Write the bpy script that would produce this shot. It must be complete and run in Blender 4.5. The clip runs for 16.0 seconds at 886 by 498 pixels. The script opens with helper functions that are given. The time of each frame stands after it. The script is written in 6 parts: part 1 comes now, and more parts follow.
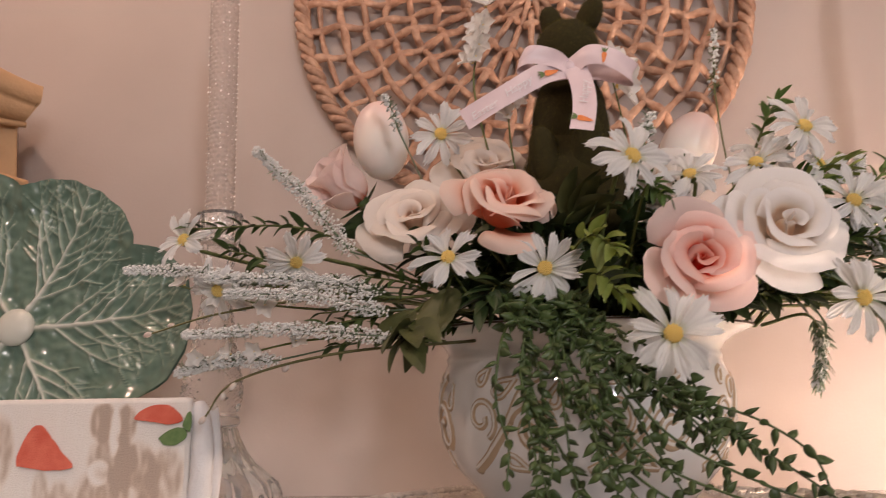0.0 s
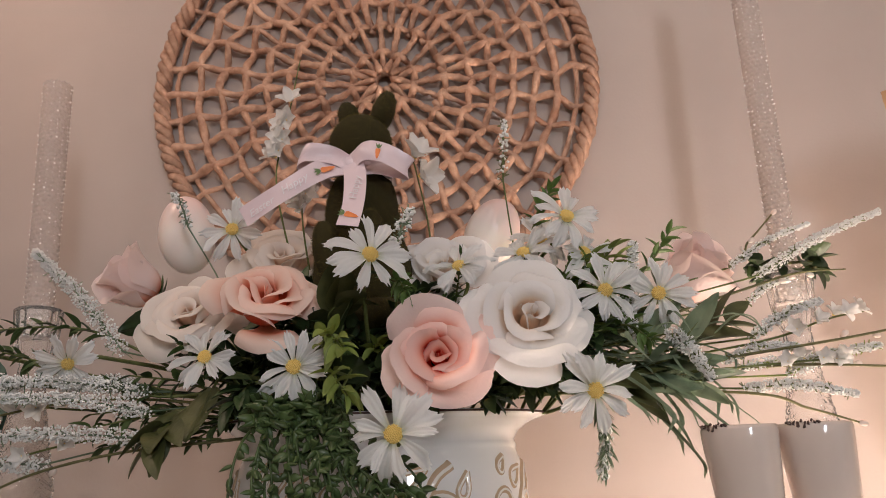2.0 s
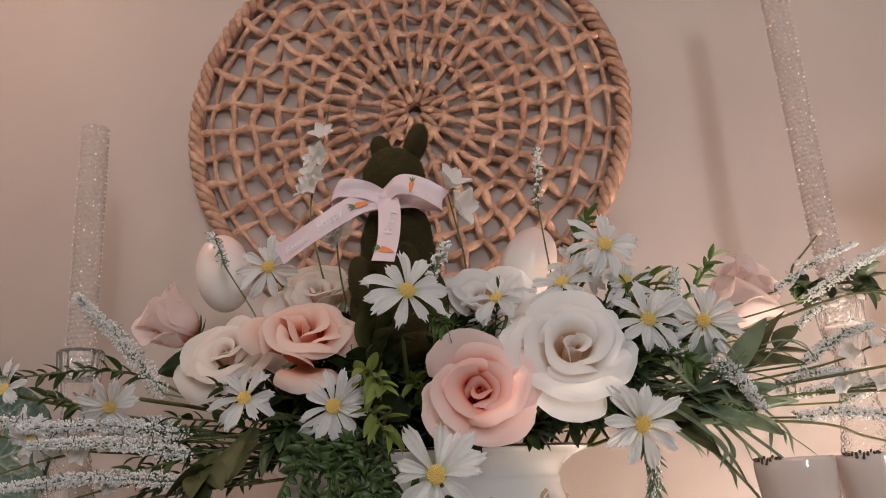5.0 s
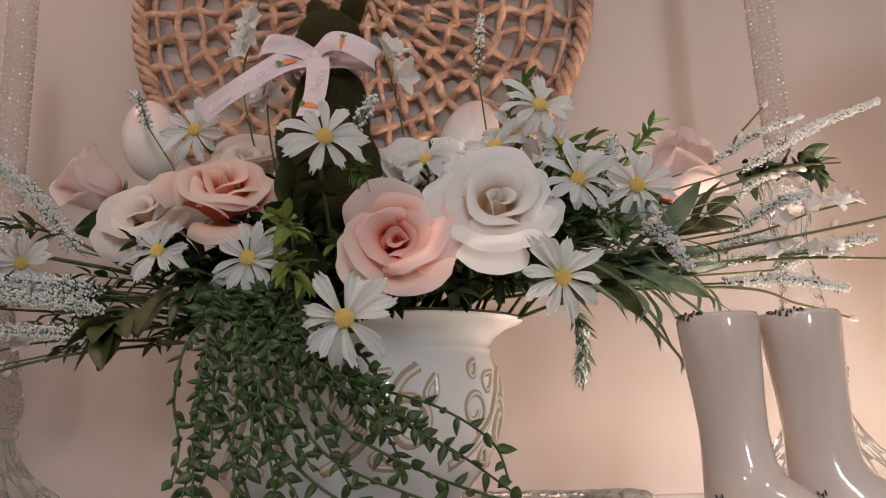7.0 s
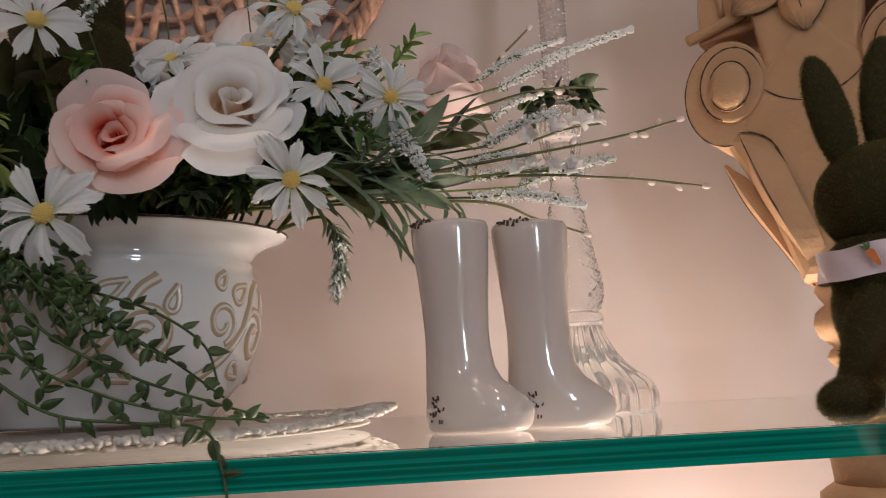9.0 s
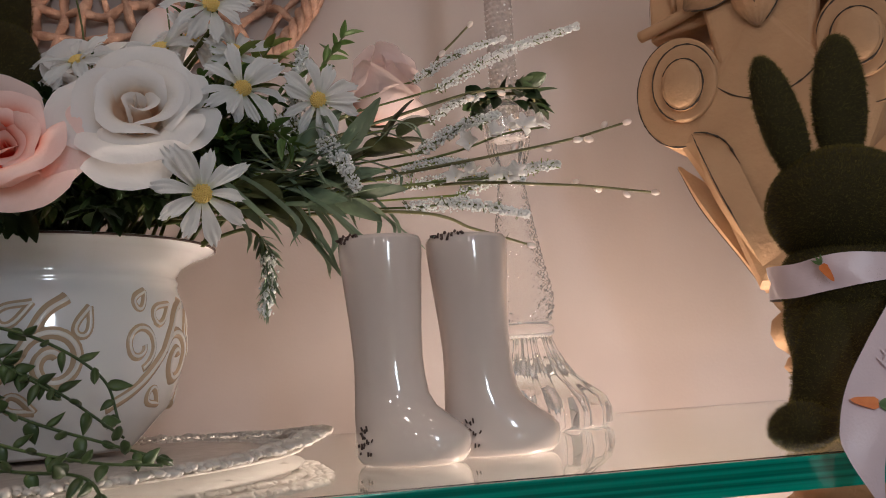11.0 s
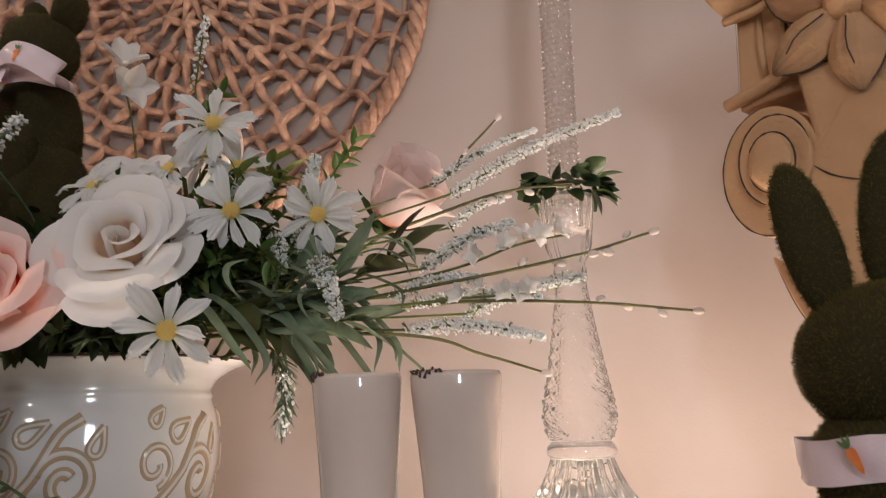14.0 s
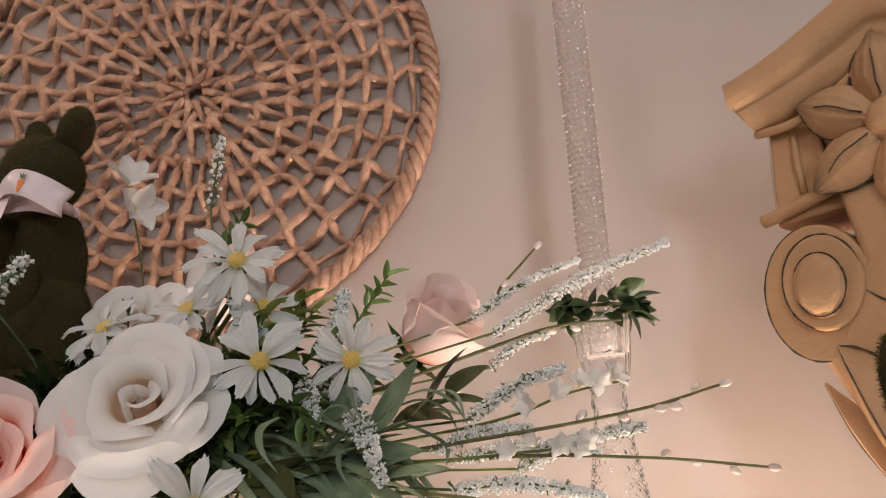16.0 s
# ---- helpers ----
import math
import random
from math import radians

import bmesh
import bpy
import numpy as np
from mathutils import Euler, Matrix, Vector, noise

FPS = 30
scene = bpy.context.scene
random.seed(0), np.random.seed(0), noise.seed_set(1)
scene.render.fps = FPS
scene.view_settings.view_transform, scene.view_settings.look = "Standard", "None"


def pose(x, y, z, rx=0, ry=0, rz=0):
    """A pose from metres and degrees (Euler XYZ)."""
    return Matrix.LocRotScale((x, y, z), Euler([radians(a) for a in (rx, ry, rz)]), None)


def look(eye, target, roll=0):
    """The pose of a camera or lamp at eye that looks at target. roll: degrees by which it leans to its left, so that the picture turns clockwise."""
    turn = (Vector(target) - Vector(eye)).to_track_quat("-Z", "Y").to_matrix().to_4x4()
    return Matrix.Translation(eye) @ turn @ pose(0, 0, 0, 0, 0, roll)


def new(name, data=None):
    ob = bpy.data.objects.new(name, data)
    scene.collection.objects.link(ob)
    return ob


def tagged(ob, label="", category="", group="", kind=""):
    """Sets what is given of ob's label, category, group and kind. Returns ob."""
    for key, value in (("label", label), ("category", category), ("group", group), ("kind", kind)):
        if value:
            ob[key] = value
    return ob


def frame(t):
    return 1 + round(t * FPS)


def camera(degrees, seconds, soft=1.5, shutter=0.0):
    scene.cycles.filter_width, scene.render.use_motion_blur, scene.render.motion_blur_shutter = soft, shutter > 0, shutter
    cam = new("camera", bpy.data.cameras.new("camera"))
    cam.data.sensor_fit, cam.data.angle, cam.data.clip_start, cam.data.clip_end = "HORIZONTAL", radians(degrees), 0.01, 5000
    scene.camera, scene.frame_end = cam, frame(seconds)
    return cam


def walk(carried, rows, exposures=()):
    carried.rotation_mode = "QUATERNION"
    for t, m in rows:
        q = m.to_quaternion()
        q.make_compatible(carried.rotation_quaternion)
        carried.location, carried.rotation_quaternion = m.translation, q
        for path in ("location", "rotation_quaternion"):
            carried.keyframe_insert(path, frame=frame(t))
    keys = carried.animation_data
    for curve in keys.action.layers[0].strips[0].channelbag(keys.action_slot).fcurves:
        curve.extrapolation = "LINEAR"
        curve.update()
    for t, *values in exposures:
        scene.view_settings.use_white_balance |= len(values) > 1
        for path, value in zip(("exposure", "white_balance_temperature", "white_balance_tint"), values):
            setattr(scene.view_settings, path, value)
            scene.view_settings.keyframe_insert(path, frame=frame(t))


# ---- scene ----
TAU = math.tau
cam = camera(59.7, 16.0, 0.9, 0.4)
PATH = [
    (0, (-0.063, -0.758, 0.075), (-0.131, 1.198, 0.483), -0.8),
    (0.5, (-0.03, -0.758, 0.079), (-0.065, 1.186, 0.548), -0.5),
    (1, (0.014, -0.769, 0.09), (-0.026, 1.16, 0.616), -1.0),
    (1.5, (0.052, -0.768, 0.094), (0.014, 1.154, 0.647), -1.9),
    (2, (0.086, -0.764, 0.092), (0.039, 1.156, 0.65), -2.4),
    (2.5, (0.09, -0.772, 0.087), (0.021, 1.146, 0.65), -2.7),
    (3, (0.08, -0.782, 0.104), (-0.005, 1.133, 0.675), -3.1),
    (3.5, (0.079, -0.771, 0.106), (-0.034, 1.141, 0.684), -3.1),
    (3.7, (0.081, -0.768, 0.112), (-0.036, 1.141, 0.697), -3.3),
    (5.8, (0.087, -0.746, 0.082), (-0.044, 1.15, 0.704), -3.4),
    (6, (0.092, -0.738, 0.076), (-0.031, 1.167, 0.672), -3.4),
    (6.5, (0.107, -0.723, 0.061), (0.0, 1.204, 0.585), -2.9),
    (7, (0.116, -0.725, 0.052), (0.016, 1.214, 0.531), -2.3),
    (7.5, (0.13, -0.726, 0.045), (0.055, 1.223, 0.486), -2.0),
    (8, (0.154, -0.714, 0.034), (0.156, 1.245, 0.438), -2.1),
    (8.5, (0.178, -0.715, 0.028), (0.324, 1.245, 0.399), -2.6),
    (9, (0.193, -0.713, 0.025), (0.406, 1.245, 0.372), -2.7),
    (9.5, (0.205, -0.707, 0.024), (0.457, 1.251, 0.349), -2.8),
    (10, (0.213, -0.707, 0.029), (0.493, 1.248, 0.346), -2.9),
    (10.2, (0.215, -0.706, 0.031), (0.501, 1.248, 0.347), -2.9),
    (12.3, (0.222, -0.636, 0.061), (0.494, 1.314, 0.408), -5.4),
    (12.5, (0.236, -0.631, 0.064), (0.518, 1.319, 0.407), -5.1),
    (13, (0.279, -0.643, 0.069), (0.386, 1.317, 0.449), -3.9),
    (13.5, (0.318, -0.649, 0.08), (0.221, 1.307, 0.486), -2.5),
    (14, (0.325, -0.656, 0.089), (0.109, 1.284, 0.527), -1.7),
    (14.5, (0.314, -0.651, 0.104), (0.071, 1.277, 0.58), -1.7),
    (15, (0.289, -0.621, 0.12), (0.089, 1.303, 0.629), -2.1),
    (15.5, (0.283, -0.629, 0.134), (0.118, 1.286, 0.685), -2.6),
    (16, (0.291, -0.641, 0.137), (0.146, 1.264, 0.729), -3.0),
]
EXPOSURES = [(0.0, -0.28, 6730, 18), (1.0, -0.45, 6480, 14), (1.5, -0.48, 6330, 12), (3.5, -0.53, 6180, 11), (7.0, -0.63, 6080, 10), (8.0, -0.88, 5980, 9), (9.0, -1.09, 5880, 9), (10.2, -1.23, 5880, 9), (12.5, -0.91, 5980, 9), (13.0, -0.87, 5990, 9), (14.0, -0.85, 6140, 10), (16.0, -0.63, 6190, 9)]
walk(cam, [(t, look(eye, target, roll)) for t, eye, target, roll in PATH], EXPOSURES)

# ---- light ----
world = bpy.data.worlds.new("world")
world.use_nodes = True
scene.world = world
sky = world.node_tree.nodes.new("ShaderNodeTexSky")
sky.sky_type, sky.sun_disc = "NISHITA", False
sky.sun_elevation, sky.sun_rotation = radians(35), radians(200)
world.node_tree.links.new(sky.outputs[0], world.node_tree.nodes["Background"].inputs[0])
world.node_tree.nodes["Background"].inputs[1].default_value = 0.08


def area_lamp(name, m, watts, colour, size, size_y=0.0):
    data = bpy.data.lights.new(name, "AREA")
    data.energy, data.color, data.size = watts, colour, size
    if size_y:
        data.shape, data.size_y = "RECTANGLE", size_y
    else:
        data.shape = "DISK"
    ob = new(name, data)
    ob.matrix_world = m
    return ob


WARM, COOL = (1.0, 0.76, 0.60), (0.91, 0.96, 1.0)
area_lamp("window_light", look((0.75, -2.60, 0.48), (0.1, 0.0, 0.2)), 18, COOL, 0.20, 0.50)
for x in (-0.75, -0.1, 0.6):
    area_lamp("ceiling_downlight_glow", look((x, -1.25, 1.262), (x * 0.3, -0.15, 0.1)), 3.3, (1.0, 0.84, 0.73), 0.11)
for x in (-0.45, 0.28):
    area_lamp("pendant_lamp_glow", look((x, -1.95, 0.640), (0.1, 0.0, 0.15)), 3.2, (1.0, 0.86, 0.76), 0.10)
area_lamp("right_cabinet_glow", look((0.62, -0.42, 0.93), (0.3, 0.0, 0.2)), 0.45, WARM, 0.06)
area_lamp("left_cabinet_glow", look((-0.62, -0.42, 0.93), (-0.3, 0.0, 0.2)), 2.6, (1.0, 0.68, 0.50), 0.06)
area_lamp("lower_cabinet_glow", look((0.49, -0.16, -0.34), (0.47, -0.02, 0.05)), 6.9, WARM, 0.08)


# ---- materials ----
def linked(tree, a, b):
    tree.links.new(a, b)


def surface(name, c1, c2, scale=40.0, rough=0.5, bump=0.0, bump_scale=200.0, metal=0.0, sss=0.0, trans=0.0, coat=0.0,
            ior=1.45, spread=0.12, rough_spread=0.1, sheen=0.0, tones=None, tone_mix=1.0):
    """Two colours mixed by noise at two scales, brightness spread from piece to piece, fine relief; tones: stops along the mesh's own tone."""
    mat = bpy.data.materials.new(name)
    mat.use_nodes = True
    tree = mat.node_tree
    bsdf = tree.nodes["Principled BSDF"]
    coords = tree.nodes.new("ShaderNodeTexCoord")
    small = tree.nodes.new("ShaderNodeTexNoise")
    small.inputs["Scale"].default_value, small.inputs["Detail"].default_value = scale, 6
    large = tree.nodes.new("ShaderNodeTexNoise")
    large.inputs["Scale"].default_value, large.inputs["Detail"].default_value = scale * 0.17, 3
    for n in (small, large):
        linked(tree, coords.outputs["Object"], n.inputs["Vector"])
    both = tree.nodes.new("ShaderNodeMath")
    both.operation = "MULTIPLY_ADD"
    both.inputs[1].default_value = 0.55
    linked(tree, small.outputs["Fac"], both.inputs[0])
    half = tree.nodes.new("ShaderNodeMath")
    half.operation = "MULTIPLY"
    half.inputs[1].default_value = 0.45
    linked(tree, large.outputs["Fac"], half.inputs[0])
    linked(tree, half.outputs[0], both.inputs[2])
    ramp = tree.nodes.new("ShaderNodeValToRGB")
    ramp.color_ramp.elements[0].position, ramp.color_ramp.elements[1].position = 0.36, 0.64
    ramp.color_ramp.elements[0].color, ramp.color_ramp.elements[1].color = (*c1, 1), (*c2, 1)
    linked(tree, both.outputs[0], ramp.inputs[0])
    colour = ramp.outputs[0]
    if tones:
        attr = tree.nodes.new("ShaderNodeAttribute")
        attr.attribute_name = "tone"
        wob = tree.nodes.new("ShaderNodeMath")
        wob.operation = "MULTIPLY_ADD"
        wob.inputs[1].default_value, wob.inputs[2].default_value = 0.16, -0.08
        linked(tree, both.outputs[0], wob.inputs[0])
        add = tree.nodes.new("ShaderNodeMath")
        linked(tree, attr.outputs["Fac"], add.inputs[0])
        linked(tree, wob.outputs[0], add.inputs[1])
        tr = tree.nodes.new("ShaderNodeValToRGB")
        while len(tr.color_ramp.elements) < len(tones):
            tr.color_ramp.elements.new(0.5)
        for e, (at, c) in zip(tr.color_ramp.elements, tones):
            e.position, e.color = at, (*c, 1)
        linked(tree, add.outputs[0], tr.inputs[0])
        mix = tree.nodes.new("ShaderNodeMix")
        mix.data_type, mix.blend_type = "RGBA", "MIX"
        mix.inputs["Factor"].default_value = tone_mix
        linked(tree, colour, mix.inputs["A"])
        linked(tree, tr.outputs[0], mix.inputs["B"])
        colour = mix.outputs["Result"]
    if spread:
        info = tree.nodes.new("ShaderNodeObjectInfo")
        vary = tree.nodes.new("ShaderNodeMapRange")
        vary.inputs["To Min"].default_value, vary.inputs["To Max"].default_value = 1 - spread, 1 + spread
        linked(tree, info.outputs["Random"], vary.inputs["Value"])
        hsv = tree.nodes.new("ShaderNodeHueSaturation")
        linked(tree, colour, hsv.inputs["Color"])
        linked(tree, vary.outputs[0], hsv.inputs["Value"])
        colour = hsv.outputs[0]
    linked(tree, colour, bsdf.inputs["Base Color"])
    rr = tree.nodes.new("ShaderNodeMapRange")
    rr.inputs["To Min"].default_value, rr.inputs["To Max"].default_value = max(0, rough - rough_spread), min(1, rough + rough_spread)
    linked(tree, large.outputs["Fac"], rr.inputs["Value"])
    linked(tree, rr.outputs[0], bsdf.inputs["Roughness"])
    bsdf.inputs["Metallic"].default_value = metal
    bsdf.inputs["IOR"].default_value = ior
    bsdf.inputs["Transmission Weight"].default_value = trans
    bsdf.inputs["Coat Weight"].default_value = coat
    bsdf.inputs["Coat Roughness"].default_value = 0.06
    bsdf.inputs["Sheen Weight"].default_value = sheen
    if sss:
        bsdf.inputs["Subsurface Weight"].default_value = sss
        bsdf.inputs["Subsurface Radius"].default_value = (0.006, 0.004, 0.003)
        bsdf.inputs["Subsurface Scale"].default_value = 1.0
    if bump:
        fine = tree.nodes.new("ShaderNodeTexNoise")
        fine.inputs["Scale"].default_value, fine.inputs["Detail"].default_value = bump_scale, 4
        linked(tree, coords.outputs["Object"], fine.inputs["Vector"])
        bp = tree.nodes.new("ShaderNodeBump")
        bp.inputs["Strength"].default_value, bp.inputs["Distance"].default_value = bump, 0.001
        linked(tree, fine.outputs["Fac"], bp.inputs["Height"])
        linked(tree, bp.outputs[0], bsdf.inputs["Normal"])
    return mat


def silk(mat, share=0.3):
    """Lets light through a thin petal."""
    tree = mat.node_tree
    bsdf, out = tree.nodes["Principled BSDF"], tree.nodes["Material Output"]
    thin, both = tree.nodes.new("ShaderNodeBsdfTranslucent"), tree.nodes.new("ShaderNodeMixShader")
    linked(tree, bsdf.inputs["Base Color"].links[0].from_socket, thin.inputs[0])
    both.inputs[0].default_value = share
    bsdf.inputs["Subsurface Weight"].default_value = 0.0
    linked(tree, bsdf.outputs[0], both.inputs[1])
    linked(tree, thin.outputs[0], both.inputs[2])
    linked(tree, both.outputs[0], out.inputs[0])


def clear_glass(name, tint, rough=0.0, ior=1.5, clear=1.0):
    mat = bpy.data.materials.new(name)
    mat.use_nodes = True
    b = mat.node_tree.nodes["Principled BSDF"]
    b.inputs["Base Color"].default_value = (*tint, 1)
    b.inputs["Transmission Weight"].default_value, b.inputs["Roughness"].default_value, b.inputs["IOR"].default_value = clear, rough, ior
    return mat


WALL = surface("wall_paint", (0.452, 0.374, 0.332), (0.487, 0.409, 0.367), 9, 0.62, 0.12, 320, spread=0)
ROOM = surface("room_paint", (0.55, 0.50, 0.45), (0.60, 0.55, 0.49), 3, 0.7, spread=0)
FLOOR = surface("floor_wood", (0.16, 0.10, 0.06), (0.26, 0.17, 0.10), 8, 0.4, 0.2, 60, spread=0)
SHELF = clear_glass("shelf_glass", (0.88, 0.97, 0.94))
CRYSTAL = clear_glass("crystal", (0.99, 0.98, 0.97), 0.01, 1.36, 0.95)
RATTAN = surface("rattan", (0.33, 0.165, 0.104), (0.60, 0.370, 0.255), 110, 0.45, 1.0, 520, spread=0.2)
CREAM = surface("glazed_cream", (0.76, 0.73, 0.69), (0.81, 0.79, 0.76), 14, 0.06, 0.03, 60, coat=1.0, spread=0.02,
                rough_spread=0.04, tones=[(0.0, (0.79, 0.775, 0.77)), (0.45, (0.75, 0.71, 0.66)), (0.75, (0.56, 0.43, 0.31)), (1.0, (0.50, 0.37, 0.25))])
BOOT = surface("boot_glaze", (0.62, 0.520, 0.462), (0.71, 0.608, 0.545), 16, 0.09, 0.02, 50, coat=1.0, spread=0.02)
CHIP = surface("chipped_dark", (0.05, 0.03, 0.025), (0.10, 0.06, 0.05), 300, 0.7, 0.4, spread=0)
# paler tone at the blade tips stands in for light along the fuzz
MOSS = surface("moss", (0.012, 0.010, 0.003), (0.040, 0.034, 0.007), 190, 0.95, 0.5, 700, spread=0.0,
               tones=[(0.0, (0.046, 0.036, 0.008)), (0.5, (0.145, 0.112, 0.021)), (1.0, (0.40, 0.32, 0.075))], tone_mix=0.8)
ROSE_PINK = surface("rose_pink", (0.8, 0.5, 0.45), (0.85, 0.6, 0.55), 60, 0.7, 0.3, 500, sss=0.25, spread=0.05,
                    tones=[(0.0, (0.86, 0.09, 0.05)), (0.25, (0.91, 0.26, 0.17)), (0.50, (0.93, 0.47, 0.36)), (0.74, (0.94, 0.63, 0.55)), (1.0, (0.96, 0.76, 0.71))])
ROSE_WHITE = surface("rose_white", (0.8, 0.78, 0.74), (0.86, 0.84, 0.82), 60, 0.7, 0.3, 500, sss=0.25, spread=0.04,
                     tones=[(0.0, (0.84, 0.62, 0.45)), (0.3, (0.89, 0.77, 0.65)), (0.55, (0.91, 0.86, 0.80)), (1.0, (0.93, 0.91, 0.90))])
ROSE_CREAM = surface("rose_cream", (0.8, 0.7, 0.6), (0.86, 0.78, 0.70), 60, 0.7, 0.3, 500, sss=0.25, spread=0.05,
                     tones=[(0.0, (0.80, 0.56, 0.42)), (0.35, (0.87, 0.74, 0.64)), (1.0, (0.91, 0.84, 0.78))])
ROSE_PEACH = surface("rose_peach", (0.8, 0.5, 0.4), (0.86, 0.6, 0.5), 60, 0.7, 0.3, 500, sss=0.25, spread=0.05,
                     tones=[(0.0, (0.74, 0.20, 0.10)), (0.35, (0.90, 0.42, 0.29)), (0.6, (0.93, 0.60, 0.48)), (1.0, (0.95, 0.76, 0.67))])
ROSE_PALE = surface("rose_pale", (0.8, 0.6, 0.55), (0.86, 0.68, 0.62), 60, 0.7, 0.3, 500, sss=0.25, spread=0.05,
                    tones=[(0.0, (0.85, 0.30, 0.17)), (0.22, (0.88, 0.48, 0.36)), (0.5, (0.89, 0.68, 0.61)), (1.0, (0.93, 0.78, 0.74))])
DAISY = surface("daisy_petal", (0.76, 0.76, 0.76), (0.84, 0.84, 0.84), 90, 0.7, 0.4, 600, sss=0.2, spread=0.05,
                tones=[(0.0, (0.66, 0.68, 0.50)), (0.22, (0.86, 0.86, 0.84)), (1.0, (0.90, 0.90, 0.90))])
POLLEN = surface("pollen", (0.92, 0.62, 0.12), (0.96, 0.78, 0.34), 400, 0.9, 0.5, 900, spread=0.05)
FLORET = surface("floret", (0.70, 0.70, 0.68), (0.86, 0.86, 0.84), 500, 0.85, spread=0.03)
BLOSSOM = surface("blossom", (0.84, 0.81, 0.77), (0.90, 0.89, 0.87), 90, 0.7, sss=0.2, spread=0.04)
LEAF = surface("leaf_green", (0.026, 0.050, 0.012), (0.075, 0.115, 0.030), 70, 0.5, 0.3, 300, spread=0.3)
LEAF_DARK = surface("leaf_dark", (0.018, 0.036, 0.011), (0.048, 0.078, 0.024), 70, 0.45, 0.3, 300, spread=0.3)
LEAF_LIME = surface("leaf_lime", (0.16, 0.22, 0.035), (0.30, 0.36, 0.10), 70, 0.5, 0.3, 300, spread=0.25)
LEAF_GREY = surface("leaf_grey", (0.105, 0.155, 0.090), (0.225, 0.280, 0.185), 60, 0.55, 0.3, 300, spread=0.2)
LEAF_FRESH = surface("leaf_fresh", (0.065, 0.13, 0.025), (0.14, 0.22, 0.060), 70, 0.45, 0.3, 300, spread=0.25)
LEAF_OLIVE = surface("leaf_olive", (0.040, 0.048, 0.014), (0.095, 0.100, 0.034), 60, 0.5, 0.4, 260, spread=0.15)
STRAP = surface("strap_leaf", (0.13, 0.185, 0.11), (0.245, 0.295, 0.195), 60, 0.5, 0.3, 300, spread=0.2)
VINE = surface("vine_leaf", (0.034, 0.060, 0.017), (0.088, 0.130, 0.044), 90, 0.42, 0.2, 300, spread=0.3)
STEM = surface("stem_green", (0.075, 0.095, 0.020), (0.15, 0.17, 0.055), 120, 0.6, 0.4, 400, spread=0.2)
TWIG = surface("twig", (0.10, 0.10, 0.035), (0.20, 0.18, 0.075), 150, 0.7, 0.6, 500, spread=0.2)
BUD = surface("willow_bud", (0.58, 0.48, 0.42), (0.74, 0.66, 0.61), 200, 0.6, 0.2, sss=0.2, spread=0.05)
EGG = surface("egg_pink", (0.8, 0.6, 0.5), (0.85, 0.7, 0.6), 50, 0.3, 0.05, 200, sss=0.15, spread=0.02,
              tones=[(0.0, (0.86, 0.80, 0.74)), (0.45, (0.86, 0.78, 0.72)), (0.8, (0.84, 0.63, 0.58)), (1.0, (0.83, 0.57, 0.52))])
CANDLE = surface("glitter_wax", (0.90, 0.82, 0.77), (0.97, 0.91, 0.87), 900, 0.08, 0.0, 1500, trans=0.72, coat=0.3, ior=1.12, spread=0.02, rough_spread=0.06)
RIBBON = surface("satin_ribbon", (0.70, 0.55, 0.58), (0.78, 0.63, 0.66), 50, 0.28, 0.15, 900, sheen=0.3, spread=0.03)
ORANGE = surface("printed_orange", (0.75, 0.20, 0.05), (0.85, 0.28, 0.08), 300, 0.5, spread=0)
PRINT_GREEN = surface("printed_green", (0.10, 0.18, 0.06), (0.16, 0.24, 0.09), 300, 0.5, spread=0)
PRINT_PALE = surface("printed_pale", (0.74, 0.60, 0.63), (0.80, 0.66, 0.69), 300, 0.5, spread=0)
PRINT_WHITE = surface("printed_white", (0.78, 0.74, 0.76), (0.84, 0.80, 0.82), 300, 0.5, spread=0)
ANTIQUE = surface("antique_cream", (0.36, 0.200, 0.100), (0.55, 0.335, 0.180), 34, 0.6, 0.9, 220, spread=0.03,
                  tones=[(0.0, (0.56, 0.330, 0.170)), (0.7, (0.40, 0.225, 0.115)), (1.0, (0.05, 0.035, 0.025))], tone_mix=0.55)
ANTIQUE_LINE = surface("antique_line", (0.03, 0.022, 0.018), (0.09, 0.06, 0.04), 200, 0.7, 0.5, spread=0)
CABBAGE = surface("cabbage_glaze", (0.07, 0.145, 0.105), (0.16, 0.25, 0.18), 28, 0.12, 0.15, 90, coat=0.8, spread=0.02,
                  tones=[(0.0, (0.105, 0.165, 0.130)), (0.3, (0.16, 0.23, 0.18)), (0.6, (0.29, 0.35, 0.28)), (1.0, (0.68, 0.67, 0.60))], tone_mix=0.88)
LINEN = surface("linen", (0.74, 0.68, 0.63), (0.84, 0.80, 0.77), 26, 0.9, 0.7, 900, spread=0.02)
LINEN_EDGE = surface("linen_edge", (0.66, 0.64, 0.65), (0.76, 0.75, 0.76), 60, 0.9, 0.7, 900, spread=0.02)
PRINTED = surface("printed_linen", (0.78, 0.73, 0.69), (0.86, 0.83, 0.80), 60, 0.92, 0.7, 900, spread=0.0,
                  tones=[(0.0, (0.80, 0.75, 0.71)), (0.35, (0.72, 0.63, 0.56)), (0.65, (0.50, 0.38, 0.30)), (1.0, (0.30, 0.21, 0.16))], tone_mix=0.9)
PRINT_RED = surface("printed_red", (0.62, 0.10, 0.06), (0.74, 0.18, 0.12), 120, 0.9, 0.6, 900, spread=0.03)
# greyer than white: shade under the bouquet is put into this colour
LACE = surface("white_resin", (0.46, 0.41, 0.36), (0.66, 0.61, 0.56), 150, 0.4, 0.6, 300, coat=0.3, spread=0.05)
